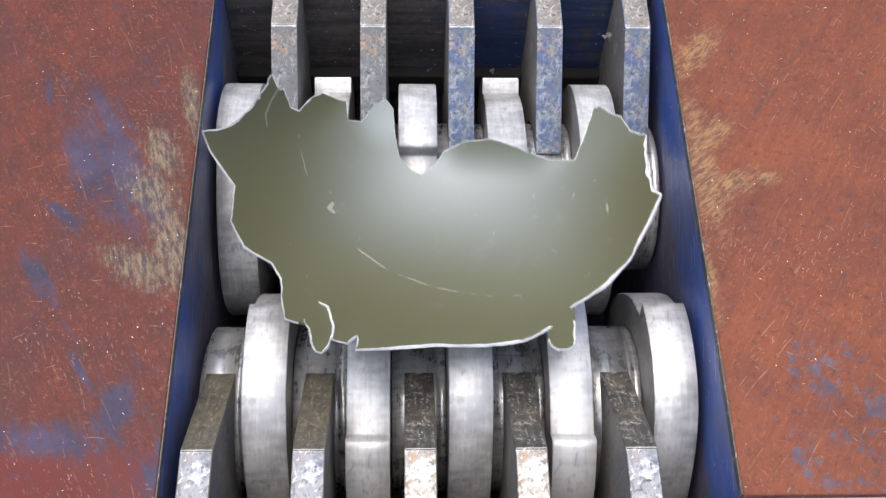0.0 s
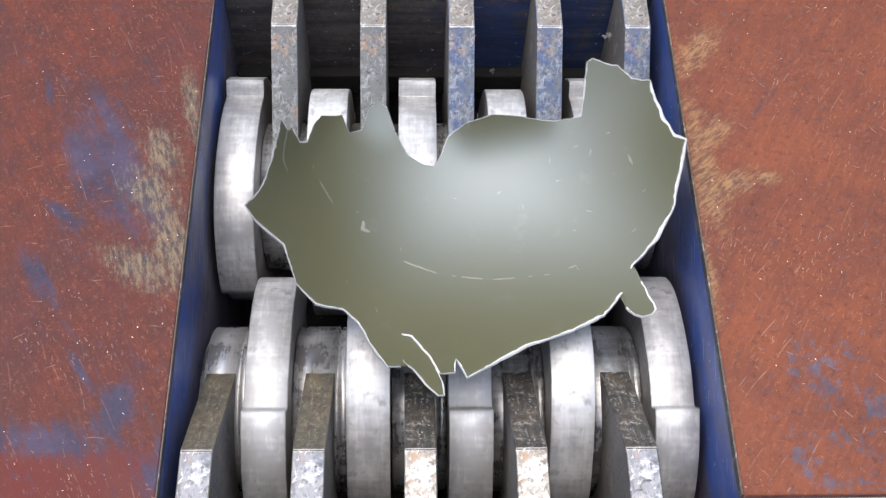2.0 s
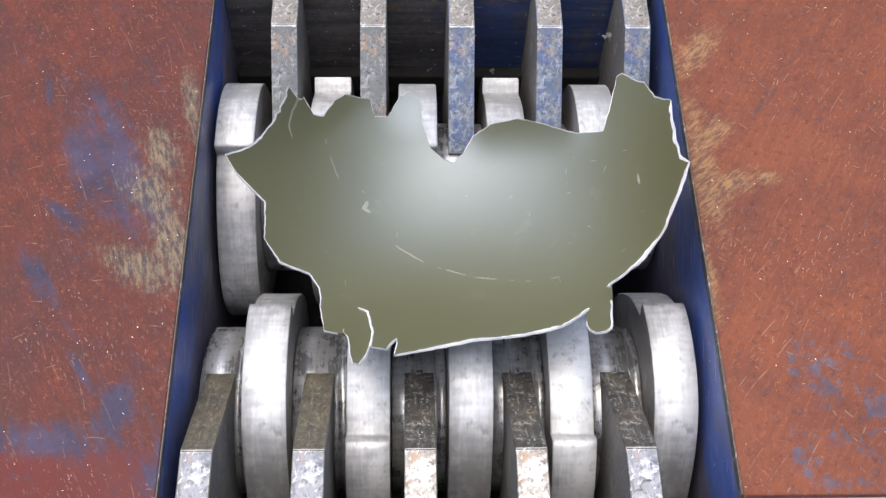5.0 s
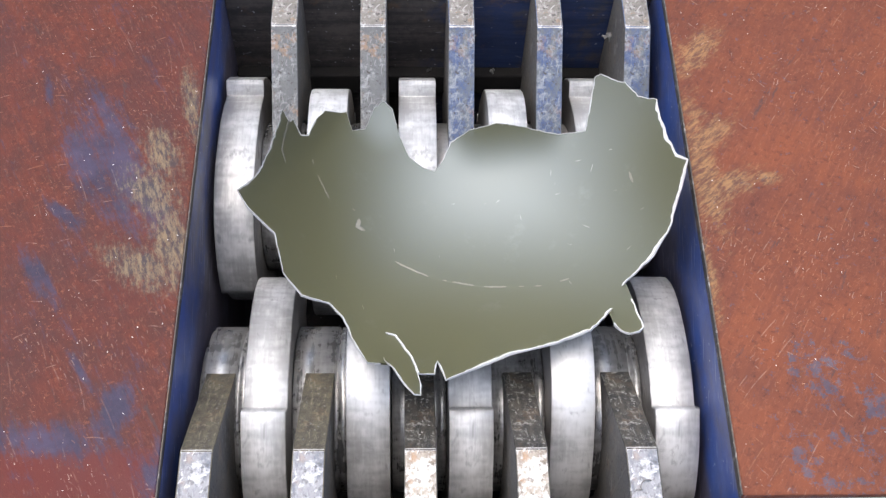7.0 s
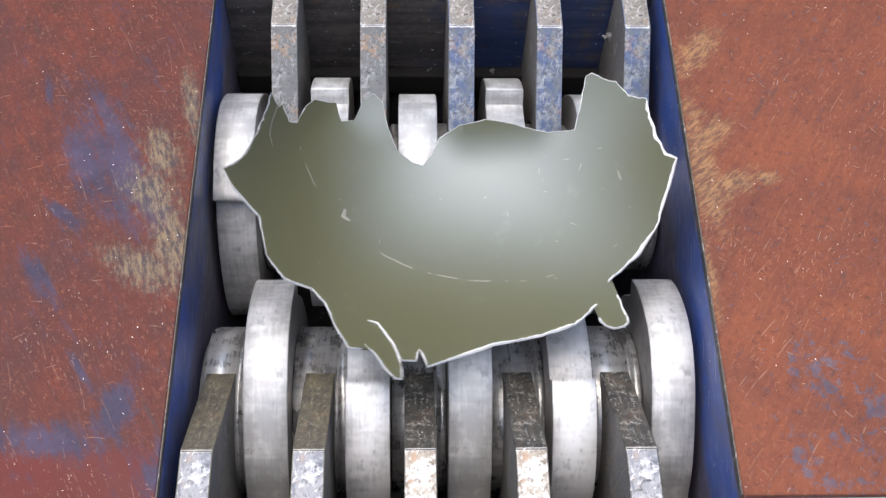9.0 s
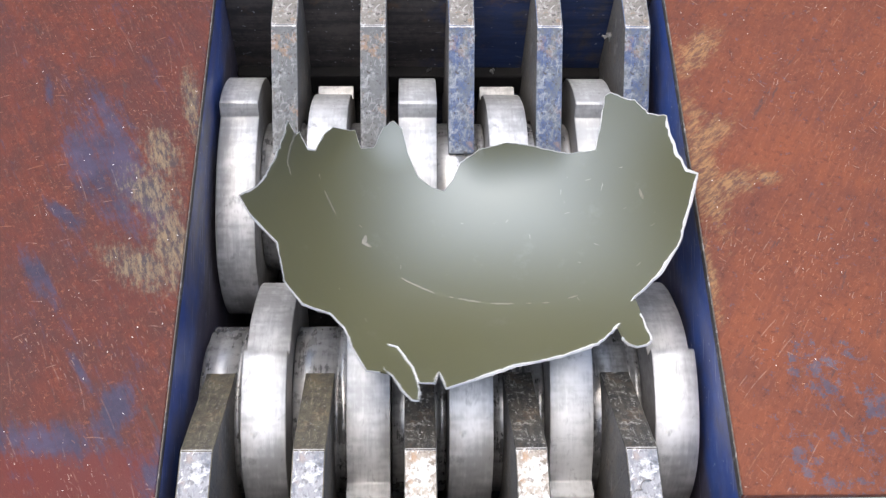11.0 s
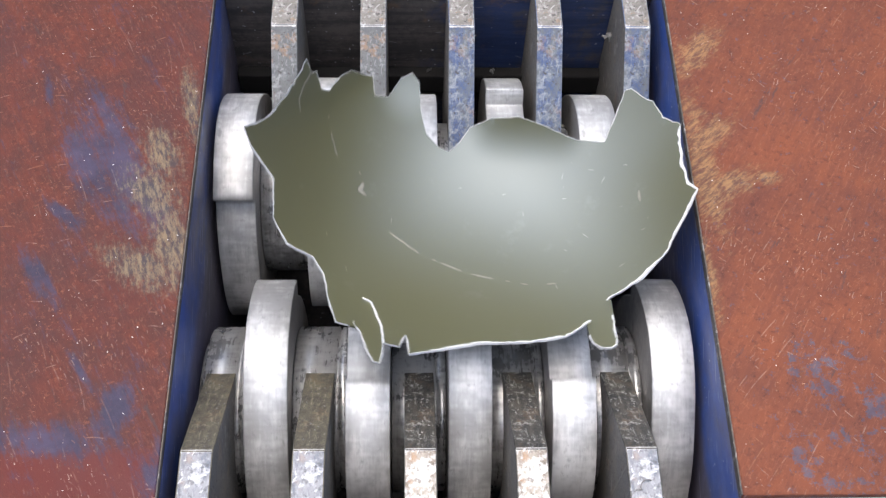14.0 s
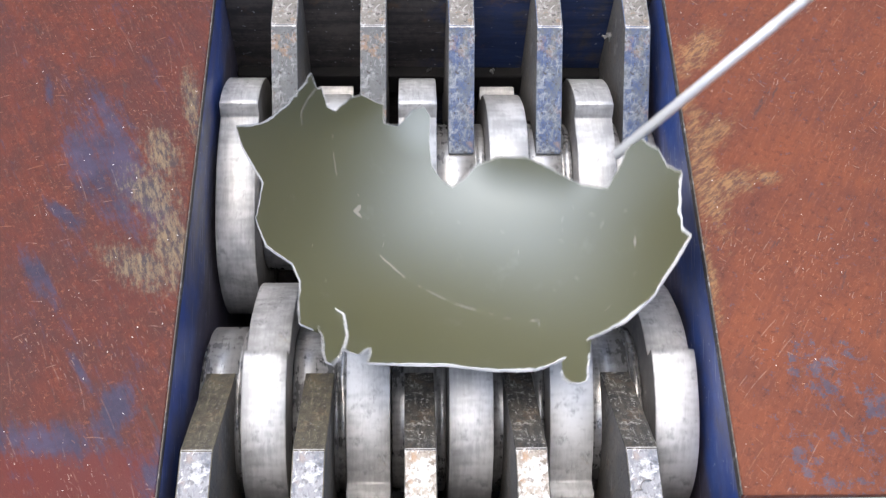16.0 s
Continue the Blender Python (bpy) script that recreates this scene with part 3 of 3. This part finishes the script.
TO_CAMERA = Vector((-0.02, -0.50, 0.865))


def curl(x, y):
    """How far the skin is moved towards the camera: at the folded tip, and for the shading of lobe and lip."""
    u, v = x / SHELL_K * 1000, y / SHELL_K * 1000
    d = max(0.0, (-(u + 166) * 0.86 + (v + 34) * 0.51) - 2.0)
    out = 0.020 * d * d if u < -100 else 0.0
    e = max(0.0, u - 88)
    k = min(1.0, max(0.0, (v - 5) / 80))
    out -= 0.0012 * e * e * k * k * (3 - 2 * k)
    # the middle of the back lip is bent up, so that it reflects darker
    f = max(0.0, v - 46)
    w = min(1.0, max(0.0, (u + 22) / 40)) * min(1.0, max(0.0, (104 - u) / 30))
    out += 0.0056 * f * f * w * w * (3 - 2 * w)
    # flattened across, so that the highlight spreads wider
    out -= 0.00034 * u * u
    return max(-22.0, min(out, 22.0)) * 0.001 * SHELL_K


def on_shell(p, lift=0.0):
    c = curl(p.x, p.y)
    return Vector((p.x * (1 - c / 0.93), p.y * (1 - c / 0.93), sag(p.x, p.y) + lift)) + TO_CAMERA * c


def rim_width(p):
    b = math.degrees(math.atan2(p.y, p.x)) % 360
    w = 0.0011 if b > 200 and b < 265 else (0.0023 if b > 265 or b < 22 else (0.0012 if b > 150 else (0.0003 if b > 104 else 0.0006)))
    if 309 < b < 322 and p.length > 0.150:
        w = 0.0012
    return w * (1.0 + 0.7 * noise.noise((p.x * 60, p.y * 60, 1.0)) + 0.5 * noise.noise((p.x * 250, p.y * 250, 4.0)))


def sheet(points, cell, thick, raised=0.0, root=0.0, open_at=()):
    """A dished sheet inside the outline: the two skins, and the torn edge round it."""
    n = len(points)
    c = sum(points, Vector()) / n
    if sum(points[i].x * points[(i + 1) % n].y - points[(i + 1) % n].x * points[i].y for i in range(n)) > 0:
        points = points[::-1]
    area = sum(points[i].x * points[(i + 1) % n].y - points[(i + 1) % n].x * points[i].y for i in range(n))
    inner = []
    for i, p in enumerate(points):
        d = points[(i + 2) % n] - points[i - 2]
        out = Vector((d.y, -d.x, 0)).normalized() * (1 if area > 0 else -1)
        inner.append(p - out * min(rim_width(p), 0.2 * (p - c).length))
    skin, edge = bmesh.new(), bmesh.new()
    for lift, outline in ((0.0, inner), (-thick, points)):
        flat = [Vector((q.x, q.y)) for q in outline]
        lo = [min(q[k] for q in flat) for k in (0, 1)]
        hi = [max(q[k] for q in flat) for k in (0, 1)]
        grid = [Vector((lo[0] + cell * (i + 0.5 * (j % 2)), lo[1] + cell * j)) for i in range(int((hi[0] - lo[0]) / cell) + 1) for j in range(int((hi[1] - lo[1]) / cell) + 1)]
        co, _, tri, *_ = delaunay_2d_cdt(flat + grid, [], [list(range(n))], 1, 1e-7)
        vs = [skin.verts.new(on_shell(q, lift + raised)) for q in co]
        for f in tri:
            skin.faces.new([vs[k] for k in f])
    bmesh.ops.delete(skin, geom=[v for v in skin.verts if not v.link_faces], context="VERTS")
    a = [edge.verts.new(on_shell(p, raised + 0.0002)) for p in inner]
    m = [edge.verts.new(on_shell(q.lerp(p, 0.6), raised + 0.0006 + 0.0005 * noise.noise((p.x * 300, p.y * 300, 5.0)))) for p, q in zip(points, inner)]
    b = [edge.verts.new(on_shell(p, raised - thick)) for p in points]
    for r, s in ((a, m), (m, b)):
        for i in range(n):
            mid = math.degrees(math.atan2(points[i].y, points[i].x))
            if min(points[i].length, points[(i + 1) % n].length) > root and not any(lo < mid < hi for lo, hi in open_at):
                edge.faces.new((r[i], r[(i + 1) % n], s[(i + 1) % n], s[i]))
    bmesh.ops.delete(edge, geom=[v for v in edge.verts if not v.link_faces], context="VERTS")
    return skin, edge


def ribbons(points, width, lift, broken=0.0):
    """Thin raised or rubbed lines on the shell, one mesh for each unbroken run."""
    pts = resample(points, 0.002, 0.0006, False)
    runs, run = [], []
    for p in pts:
        if broken and noise.noise((p.x * 90, p.y * 90, 2.0)) < broken - 0.5:
            runs.append(run)
            run = []
        else:
            run.append(p)
    runs.append(run)
    for run in runs:
        if len(run) < 2:
            continue
        bm = bmesh.new()
        rows = []
        for i, p in enumerate(run):
            d = (run[min(i + 1, len(run) - 1)] - run[max(i - 1, 0)]).normalized()
            w = width * (0.6 + 0.5 * abs(noise.noise((p.x * 200, p.y * 200, 6.0))))
            s = Vector((-d.y, d.x, 0)) * w * (0.25 if i in (0, len(run) - 1) else 1.0)
            rows.append([bm.verts.new(on_shell(p + s * k, h)) for k, h in ((-1, 0.00005), (-0.6, lift), (0.6, lift), (1, 0.00005))])
        for a, b in zip(rows, rows[1:]):
            for k in range(3):
                bm.faces.new((a[k], a[k + 1], b[k + 1], b[k]))
        yield bm


def build_shell():
    shell = new("torn_shell")
    tagged(shell, "torn bowl-shaped shell, satin olive inside with raw white edges", "shell")
    skin, edge = sheet(resample([polar(b, r) for b, r in TEAR_TOP + TEAR_LOW], 0.0032, 0.0008), 0.006, 0.0022, open_at=((-41.5, -32.5), (-117, -107.6)))
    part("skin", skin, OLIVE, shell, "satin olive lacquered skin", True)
    part("torn_edge", edge, WHITE_EDGE, shell, "raw white torn edge")
    for root, outline in ((0.157, [(-30, 136), (-32, 147), (-36, 156), (-40, 166), (-43.5, 177), (-44.5, 179.5), (-46.3, 179), (-48.2, 174), (-48.4, 167), (-47.6, 160), (-45.5, 154), (-43, 146), (-40, 136)]), (0.160, [(-120, 150), (-117, 164), (-114, 168), (-110, 181), (-106.5, 191), (-105, 190), (-105.5, 178), (-107.5, 165), (-111, 150)])):
        skin, edge = sheet(resample([polar(b, r) for b, r in outline], 0.0028, 0.0005), 0.004, 0.0020, 0.0004, root * SHELL_K)
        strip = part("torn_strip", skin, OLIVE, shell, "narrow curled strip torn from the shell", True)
        part("strip_edge", edge, WHITE_EDGE, strip, "raw white torn edge")
    for bm in ribbons([polar(b, r) for b, r in ((-107, 167), (-110.5, 151), (-118.5, 134), (-122, 136))], 0.0013, 0.0016):
        part("slit", bm, WHITE_EDGE, shell, "white lip of a split in the skin")
    for bm in ribbons([polar(b, r) for b, r in ((158.5, 157), (164, 156), (169, 154), (172, 150))], 0.0007, 0.0008):
        part("crease", bm, SCUFF, shell, "pale folded crease beside the torn edge")
    lines = (((-65, -35), (-30, -52), (10, -62), (60, -66), (85, -62)), ((-132, 52), (-126, 30), (-114, 8)), ((-96, 8), (-90, 4), (-92, -8), (-86, -10)), ((138, 22), (140, 12)), ((126, -55), (112, -52)))
    for k, line in enumerate(lines):
        pts = [Vector((x, y, 0)) * 0.001 * SHELL_K for x, y in line]
        for bm in ribbons(pts, (0.0010, 0.0006, 0.0022, 0.0012, 0.0010)[k], 0.00012, (0.40, 0.42, 0.5, 0.5, 0.4)[k]):
            part("scuff", bm, SCUFF, shell, "pale scuff in the lacquer")
    # short bright ticks where the lacquer is nicked
    rnd = random.Random(21)
    for _ in range(22):
        right = rnd.random() < 0.7
        at = Vector((rnd.uniform(75, 150), rnd.uniform(-75, 60), 0)) if right else Vector((rnd.uniform(-120, 70), rnd.uniform(-100, 40), 0))
        if at.length > 148:
            continue
        a = rnd.uniform(0, 6.28)
        d = Vector((math.cos(a), math.sin(a), 0)) * rnd.uniform(0.8, 3.2)
        for bm in ribbons([(at - d) * 0.001 * SHELL_K, (at + d) * 0.001 * SHELL_K], rnd.uniform(0.0003, 0.0005), 0.00012):
            part("nick", bm, NICK, shell, "short bright nick in the lacquer")
    return shell


def build_rod():
    rod = new("poking_rod")
    tagged(rod, "thin bright steel rod poking at the torn shell", "rod")
    bm = bmesh.new()
    r = 0.0043
    rings = [(0.0, r * 0.93), (0.0006, r)]
    x = 0.17
    while x < 0.235:
        rings += [(x, r), (x + 0.0008, r * 0.9), (x + 0.0016, r)]
        x += 0.0024
    rings += [(0.24, r), (0.62, r)]
    lathe(bm, rings, 20)
    part("bar", bm, ROD_STEEL, rod)
    return rod


def build_crumbs():
    # lumps lying on the added dark bar and on the flank of a scraper bar
    spots = ((0.1725, 0.2395, 0.0855, 14, 0.0034), (0.066, 0.253, 0.0175, 5, 0.003), (-0.002, 0.252, 0.0175, 4, 0.0025), (-0.06, 0.252, 0.0175, 3, 0.002), (0.10, 0.252, 0.0175, 3, 0.002), (-0.13, 0.253, 0.0175, 3, 0.002))
    for i, (x, y, z, n, size) in enumerate(spots):
        bm = bmesh.new()
        rnd = random.Random(40 + i)
        for _ in range(n):
            at = (x + rnd.gauss(0, size * 0.8), y + rnd.gauss(0, size * 0.5), z + rnd.random() * size)
            turn = Euler((rnd.random() * 6, rnd.random() * 6, rnd.random() * 6)).to_matrix().to_4x4()
            m = Matrix.Translation(at) @ turn @ Matrix.Diagonal((size * rnd.uniform(0.6, 1.1), size * rnd.uniform(0.3, 0.6), size * rnd.uniform(0.2, 0.5), 1))
            bmesh.ops.create_icosphere(bm, subdivisions=1, radius=1.0, matrix=m)
        tagged(finish("swarf", bm, CRUMB), "small grey lump of metal swarf caught in the chamber", "swarf", kind="stuff")
    # small bright chips lying on the slopes of the front bars
    for i in range(5):
        rnd = random.Random(90 + i)
        bm = bmesh.new()
        for _ in range(15):
            k = rnd.random()
            y, z = -(1.37 + 1.12 * k) * P, (0.929 + 0.8565 * k) * P
            at = (XF + (i - 2) * P + rnd.uniform(-0.46, 0.46) * BAR_W, y, z + 0.0003)
            turn = Euler((radians(37.4) + rnd.gauss(0, 0.3), rnd.gauss(0, 0.3), rnd.random() * 6)).to_matrix().to_4x4()
            m = Matrix.Translation(at) @ turn @ Matrix.Diagonal((rnd.uniform(0.0004, 0.0014), rnd.uniform(0.0003, 0.0007), 0.0004, 1))
            bmesh.ops.create_icosphere(bm, subdivisions=1, radius=1.0, matrix=m)
        tagged(finish("metal_chips", bm, CHIP if i > 1 else CRUMB), "loose metal chips on the slope of a scraper bar", "chips", kind="stuff")
    # a curl of wire on the flat top of a scraper bar
    bm = bmesh.new()
    path = [Vector((0.1385 + 0.011 * s + 0.0016 * math.sin(s * 9), -0.2335 + 0.010 * s + 0.0016 * math.cos(s * 9), 0.1446 + 0.002 * math.sin(s * 3.1) ** 2)) for s in (k / 40 for k in range(41))]
    rings = []
    for i, p in enumerate(path):
        d = (path[min(i + 1, 40)] - path[max(i - 1, 0)]).normalized()
        u = d.orthogonal().normalized()
        v = d.cross(u)
        rings.append([bm.verts.new(p + (u * math.cos(a) + v * math.sin(a)) * 0.0006) for a in (0, 1.57, 3.14, 4.71)])
    for a, b in zip(rings, rings[1:]):
        for k in range(4):
            bm.faces.new((a[k], a[(k + 1) % 4], b[(k + 1) % 4], b[k]))
    tagged(finish("wire_curl", bm, CRUMB), "thin curl of metal swarf on a scraper bar", "swarf")
    # bright specks lying on the hopper plates
    rnd = random.Random(7)
    bm = bmesh.new()
    for _ in range(90):
        side = rnd.choice((-1, 1))
        x, y = XM + side * (HALF + 0.004 + rnd.random() ** 1.4 * 0.16), rnd.uniform(-0.235, 0.24)
        turn = Euler((rnd.gauss(0, 0.3), rnd.gauss(0, 0.3), rnd.random() * 6)).to_matrix().to_4x4()
        m = Matrix.Translation((x, y, TOP + 0.0003)) @ turn @ Matrix.Diagonal((rnd.uniform(0.0003, 0.0011), rnd.uniform(0.0002, 0.0004), 0.0003, 1))
        bmesh.ops.create_icosphere(bm, subdivisions=1, radius=1.0, matrix=m)
    tagged(finish("metal_specks", bm, SPECK), "scattered bright metal specks on the red plates", "specks", kind="stuff")


build_housing()
for i in range(5):
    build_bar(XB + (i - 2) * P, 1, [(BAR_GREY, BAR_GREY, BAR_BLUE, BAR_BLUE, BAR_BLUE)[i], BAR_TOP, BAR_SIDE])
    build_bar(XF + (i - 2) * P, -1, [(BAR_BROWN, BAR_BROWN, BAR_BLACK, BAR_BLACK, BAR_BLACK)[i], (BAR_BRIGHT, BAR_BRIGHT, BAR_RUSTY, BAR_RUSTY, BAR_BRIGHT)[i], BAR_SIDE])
back_shaft = build_shaft(SHAFT_Y, [XF + (i - 2) * P for i in range(5)], 1, "back cutter shaft with bright three-toothed steel cutters, turning inward")
front_shaft = build_shaft(-SHAFT_Y, [XB + (i - 2) * P for i in range(5)], -1, "front cutter shaft with bright three-toothed steel cutters, turning inward")
torn_shell = build_shell()
poking_rod = build_rod()
build_crumbs()


def motions():
    times = [k * 0.5 for k in range(33)]
    walk(back_shaft, [(t, pose(0, SHAFT_Y, 0, 124.5 + 96 * (t - 1.5))) for t in times])
    walk(front_shaft, [(t, pose(0, -SHAFT_Y, 0, 113.2 - 96 * (t - 7.0))) for t in times])
    rows = [
        (0.0, 0.0019, 0.0203, 0.0798, -2.1, -0.4, -11.8),
        (0.2, 0.0105, -0.0044, 0.075, -13.5, 5.3, -8.5),
        (0.3, 0.0232, -0.0088, 0.0587, -17.9, 3.0, -2.2),
        (0.5, 0.0294, -0.0154, 0.083, -10.9, 1.0, 6.5),
        (0.7, 0.0229, 0.023, 0.0762, 2.8, 4.9, 8.2),
        (0.8, 0.0304, 0.0251, 0.0785, 5.7, 1.2, 4.9),
        (1.0, 0.0397, 0.0142, 0.0834, 3.3, -1.4, -1.7),
        (1.2, 0.0299, 0.0223, 0.0764, -2.0, -3.6, -8.5),
        (1.3, 0.0251, 0.0307, 0.0735, 0.2, -6.3, -7.3),
        (1.5, 0.0191, 0.0274, 0.0873, 3.2, 1.6, -4.2),
        (1.7, 0.0179, 0.0334, 0.0734, 2.1, 8.1, 5.3),
        (1.8, 0.0184, 0.0325, 0.0819, 5.3, 3.8, 9.2),
        (2.0, 0.0298, 0.0326, 0.0789, 6.7, 0.5, 6.7),
        (2.2, 0.0339, 0.0236, 0.0809, 5.2, 1.9, 1.1),
        (2.3, 0.0378, 0.0138, 0.0772, -0.1, -0.7, -1.7),
        (2.5, 0.0386, 0.0307, 0.0825, 3.3, -8.8, -12.2),
        (2.7, 0.0264, 0.0357, 0.0881, 4.9, 7.8, -8.0),
        (2.8, 0.0265, 0.0323, 0.0842, 5.4, 2.1, -5.4),
        (3.0, 0.0316, 0.0274, 0.0823, 3.7, 2.9, -4.8),
        (3.2, 0.0303, 0.0344, 0.0752, 6.5, 2.2, 3.0),
        (3.3, 0.0259, 0.0281, 0.0789, 6.4, 3.4, 5.1),
        (3.5, 0.0326, 0.0034, 0.082, 0.0, -0.0, 0.0),
        (3.7, 0.03, 0.0284, 0.0766, 3.2, -6.4, -2.3),
        (3.8, 0.0227, 0.0355, 0.0893, 6.2, -4.0, -5.1),
        (4.0, 0.019, 0.0496, 0.0822, 8.7, 11.5, -0.7),
        (4.2, 0.0215, 0.0233, 0.0872, 2.8, 2.1, 6.7),
        (4.5, 0.0281, 0.0294, 0.0788, 6.0, 1.0, 4.4),
        (4.75, 0.0296, 0.0149, 0.0779, 1.6, 0.9, 1.0),
        (5.0, 0.0337, 0.0308, 0.0843, 3.1, -8.0, -9.5),
        (5.25, 0.0247, 0.0361, 0.0786, 5.1, 2.5, -3.5),
        (5.5, 0.0284, 0.0269, 0.0793, 3.2, 4.2, -0.2),
        (5.75, 0.0269, 0.0378, 0.0788, 8.5, 2.8, 5.7),
        (6.0, 0.0329, 0.0055, 0.0812, 0.5, -0.1, 0.5),
        (6.3, 0.0305, 0.0423, 0.0807, 8.1, -5.6, -8.8),
        (6.5, 0.0229, 0.0318, 0.0875, 5.2, 1.8, -5.2),
        (6.7, 0.0229, 0.0216, 0.0794, 1.1, -4.6, -2.3),
        (6.8, 0.0216, 0.0271, 0.0738, 3.0, 2.1, -1.3),
        (7.0, 0.0264, 0.0262, 0.0787, 5.3, 1.5, 2.2),
        (7.2, 0.0261, 0.0116, 0.0729, -0.3, 1.1, -1.3),
        (7.3, 0.0298, 0.0092, 0.0741, -1.5, -0.6, -4.4),
        (7.5, 0.0288, 0.0309, 0.0863, 3.0, -7.2, -6.7),
        (7.7, 0.0229, 0.0399, 0.0729, 4.9, 3.0, -1.5),
        (8.0, 0.0251, 0.0263, 0.0764, 2.8, 5.5, 4.4),
        (8.2, 0.0235, 0.0411, 0.0824, 10.4, 3.4, 8.5),
        (8.3, 0.025, 0.0204, 0.0864, 2.8, 3.1, 5.8),
        (8.5, 0.0332, 0.0077, 0.0803, 1.0, -0.2, 1.1),
        (8.7, 0.0302, 0.021, 0.07, -3.8, -6.8, -4.5),
        (8.8, 0.0212, 0.0395, 0.0792, 6.3, -7.4, -4.6),
        (9.0, 0.0142, 0.0266, 0.0866, 3.0, 3.2, 0.9),
        (9.2, 0.0172, 0.0347, 0.0802, 4.4, 8.4, 6.1),
        (9.5, 0.0258, 0.0273, 0.0792, 5.6, 0.9, 5.4),
        (9.75, 0.0275, 0.0106, 0.0764, -0.2, 0.3, 1.0),
        (10.0, 0.0273, 0.0256, 0.0864, 1.5, -9.4, -6.3),
        (10.25, 0.0126, 0.0279, 0.0819, 2.5, 3.6, 1.7),
        (10.5, 0.0183, 0.0252, 0.0797, 2.7, 3.0, 4.5),
        (10.75, 0.0148, 0.0336, 0.0852, 8.0, 6.3, 7.1),
        (11.0, 0.0329, 0.0055, 0.0812, 0.5, -0.1, 0.5),
        (11.3, 0.0251, 0.0389, 0.08, 6.8, -9.8, -4.3),
        (11.5, 0.0148, 0.0393, 0.0877, 8.3, 1.0, 1.9),
        (11.7, 0.0141, 0.0415, 0.0677, 7.8, 7.7, 9.4),
        (11.8, 0.015, 0.0267, 0.0832, 5.2, 2.3, 14.2),
        (12.0, 0.0252, 0.0284, 0.0797, 5.8, 0.3, 8.7),
        (12.2, 0.0288, 0.0095, 0.0799, -0.2, -0.4, 3.3),
        (12.3, 0.0357, 0.0106, 0.0759, -1.0, -3.0, -0.8),
        (12.5, 0.0258, 0.0203, 0.0866, -0.0, -11.5, -5.7),
        (12.7, 0.0053, 0.0309, 0.0918, 4.9, -1.2, 4.7),
        (12.8, 0.0024, 0.0157, 0.0909, 0.2, 4.3, 4.9),
        (13.0, 0.0114, 0.024, 0.0831, 2.6, 0.5, 4.7),
        (13.2, 0.0061, 0.0262, 0.0881, 5.5, 9.2, 5.6),
        (13.3, 0.0188, 0.028, 0.0794, 4.0, -0.1, -1.7),
        (13.5, 0.0301, 0.0147, 0.0844, 2.5, -0.1, -17.6),
        (13.7, 0.0239, 0.0604, 0.067, 12.0, 1.0, -13.9),
        (13.8, 0.0292, 0.0743, 0.084, 20.5, 1.6, -15.8),
        (14.0, 0.0272, 0.0352, 0.0883, 5.3, 5.5, -8.9),
        (14.2, 0.0307, 0.0271, 0.0766, 2.6, -1.7, -1.5),
        (14.3, 0.0255, 0.038, 0.0816, 7.5, 5.7, 0.9),
        (14.5, 0.034, 0.0299, 0.0784, 6.4, -0.7, 3.3),
        (14.7, 0.0316, 0.0142, 0.0729, 1.6, 0.4, 2.8),
        (14.8, 0.0318, 0.0162, 0.0792, 4.7, 2.5, 1.2),
        (15.0, 0.0258, 0.0077, 0.0863, -2.6, -8.7, -11.7),
        (15.2, 0.0131, 0.0351, 0.086, 8.3, -2.2, -11.0),
        (15.4, 0.0067, 0.0263, 0.0861, 5.6, 6.2, -5.1),
        (15.5, 0.0122, 0.0081, 0.086, -0.8, -0.8, -2.5),
        (15.7, 0.0125, 0.0317, 0.0737, 4.4, 6.3, -4.6),
        (15.8, 0.0194, 0.0364, 0.0814, 10.6, 5.8, -5.6),
        (16.0, 0.0225, 0.0057, 0.0811, -0.9, 1.7, -17.5),
    ]
    placed = []
    for t, x, y, z, rx, ry, rz in rows:
        at = EYE + (Vector((x, y, z)) - EYE) * SHELL_K
        placed.append((t, pose(at.x, at.y, at.z, rx, ry, rz)))
    walk(torn_shell, placed)
    # the rod: its tip, and the way it points from there
    tips = [
        (0, 0.30, 0.50, TOP + 0.0052, 1.0, 0.06, 0.0),
        (13.4, 0.30, 0.50, TOP + 0.0052, 1.0, 0.06, 0.0),
        (14.0, 0.30, 0.52, 0.40, 0.72, 0.06, 0.69),
        (14.4, 0.01, 0.29, 0.17, 0.743, 0.046, 0.667),
        (14.5, -0.0105, 0.2113, 0.152, 0.743, 0.046, 0.667),
        (14.6, 0.0123, 0.1518, 0.152, 0.748, 0.044, 0.662),
        (14.7, 0.0308, 0.109, 0.152, 0.699, 0.099, 0.709),
        (14.8, 0.032, 0.0692, 0.152, 0.659, 0.139, 0.74),
        (15.0, 0.025, 0.053, 0.152, 0.651, 0.146, 0.745),
        (15.2, -0.0255, -0.0899, 0.14, 0.573, 0.205, 0.794),
        (15.4, 0.0079, -0.0254, 0.14, 0.609, 0.173, 0.774),
        (15.5, 0.0482, 0.0162, 0.14, 0.619, 0.16, 0.769),
        (15.6, 0.0727, 0.0497, 0.152, 0.626, 0.158, 0.764),
        (15.8, 0.0898, 0.0452, 0.152, 0.626, 0.15, 0.766),
        (16.0, 0.1497, 0.0521, 0.152, 0.604, 0.157, 0.782),
    ]

    walk(poking_rod, [(t, Matrix.Translation((x, y, z)) @ Vector((a, b, c)).to_track_quat("X", "Z").to_matrix().to_4x4()) for t, x, y, z, a, b, c in tips])


motions()
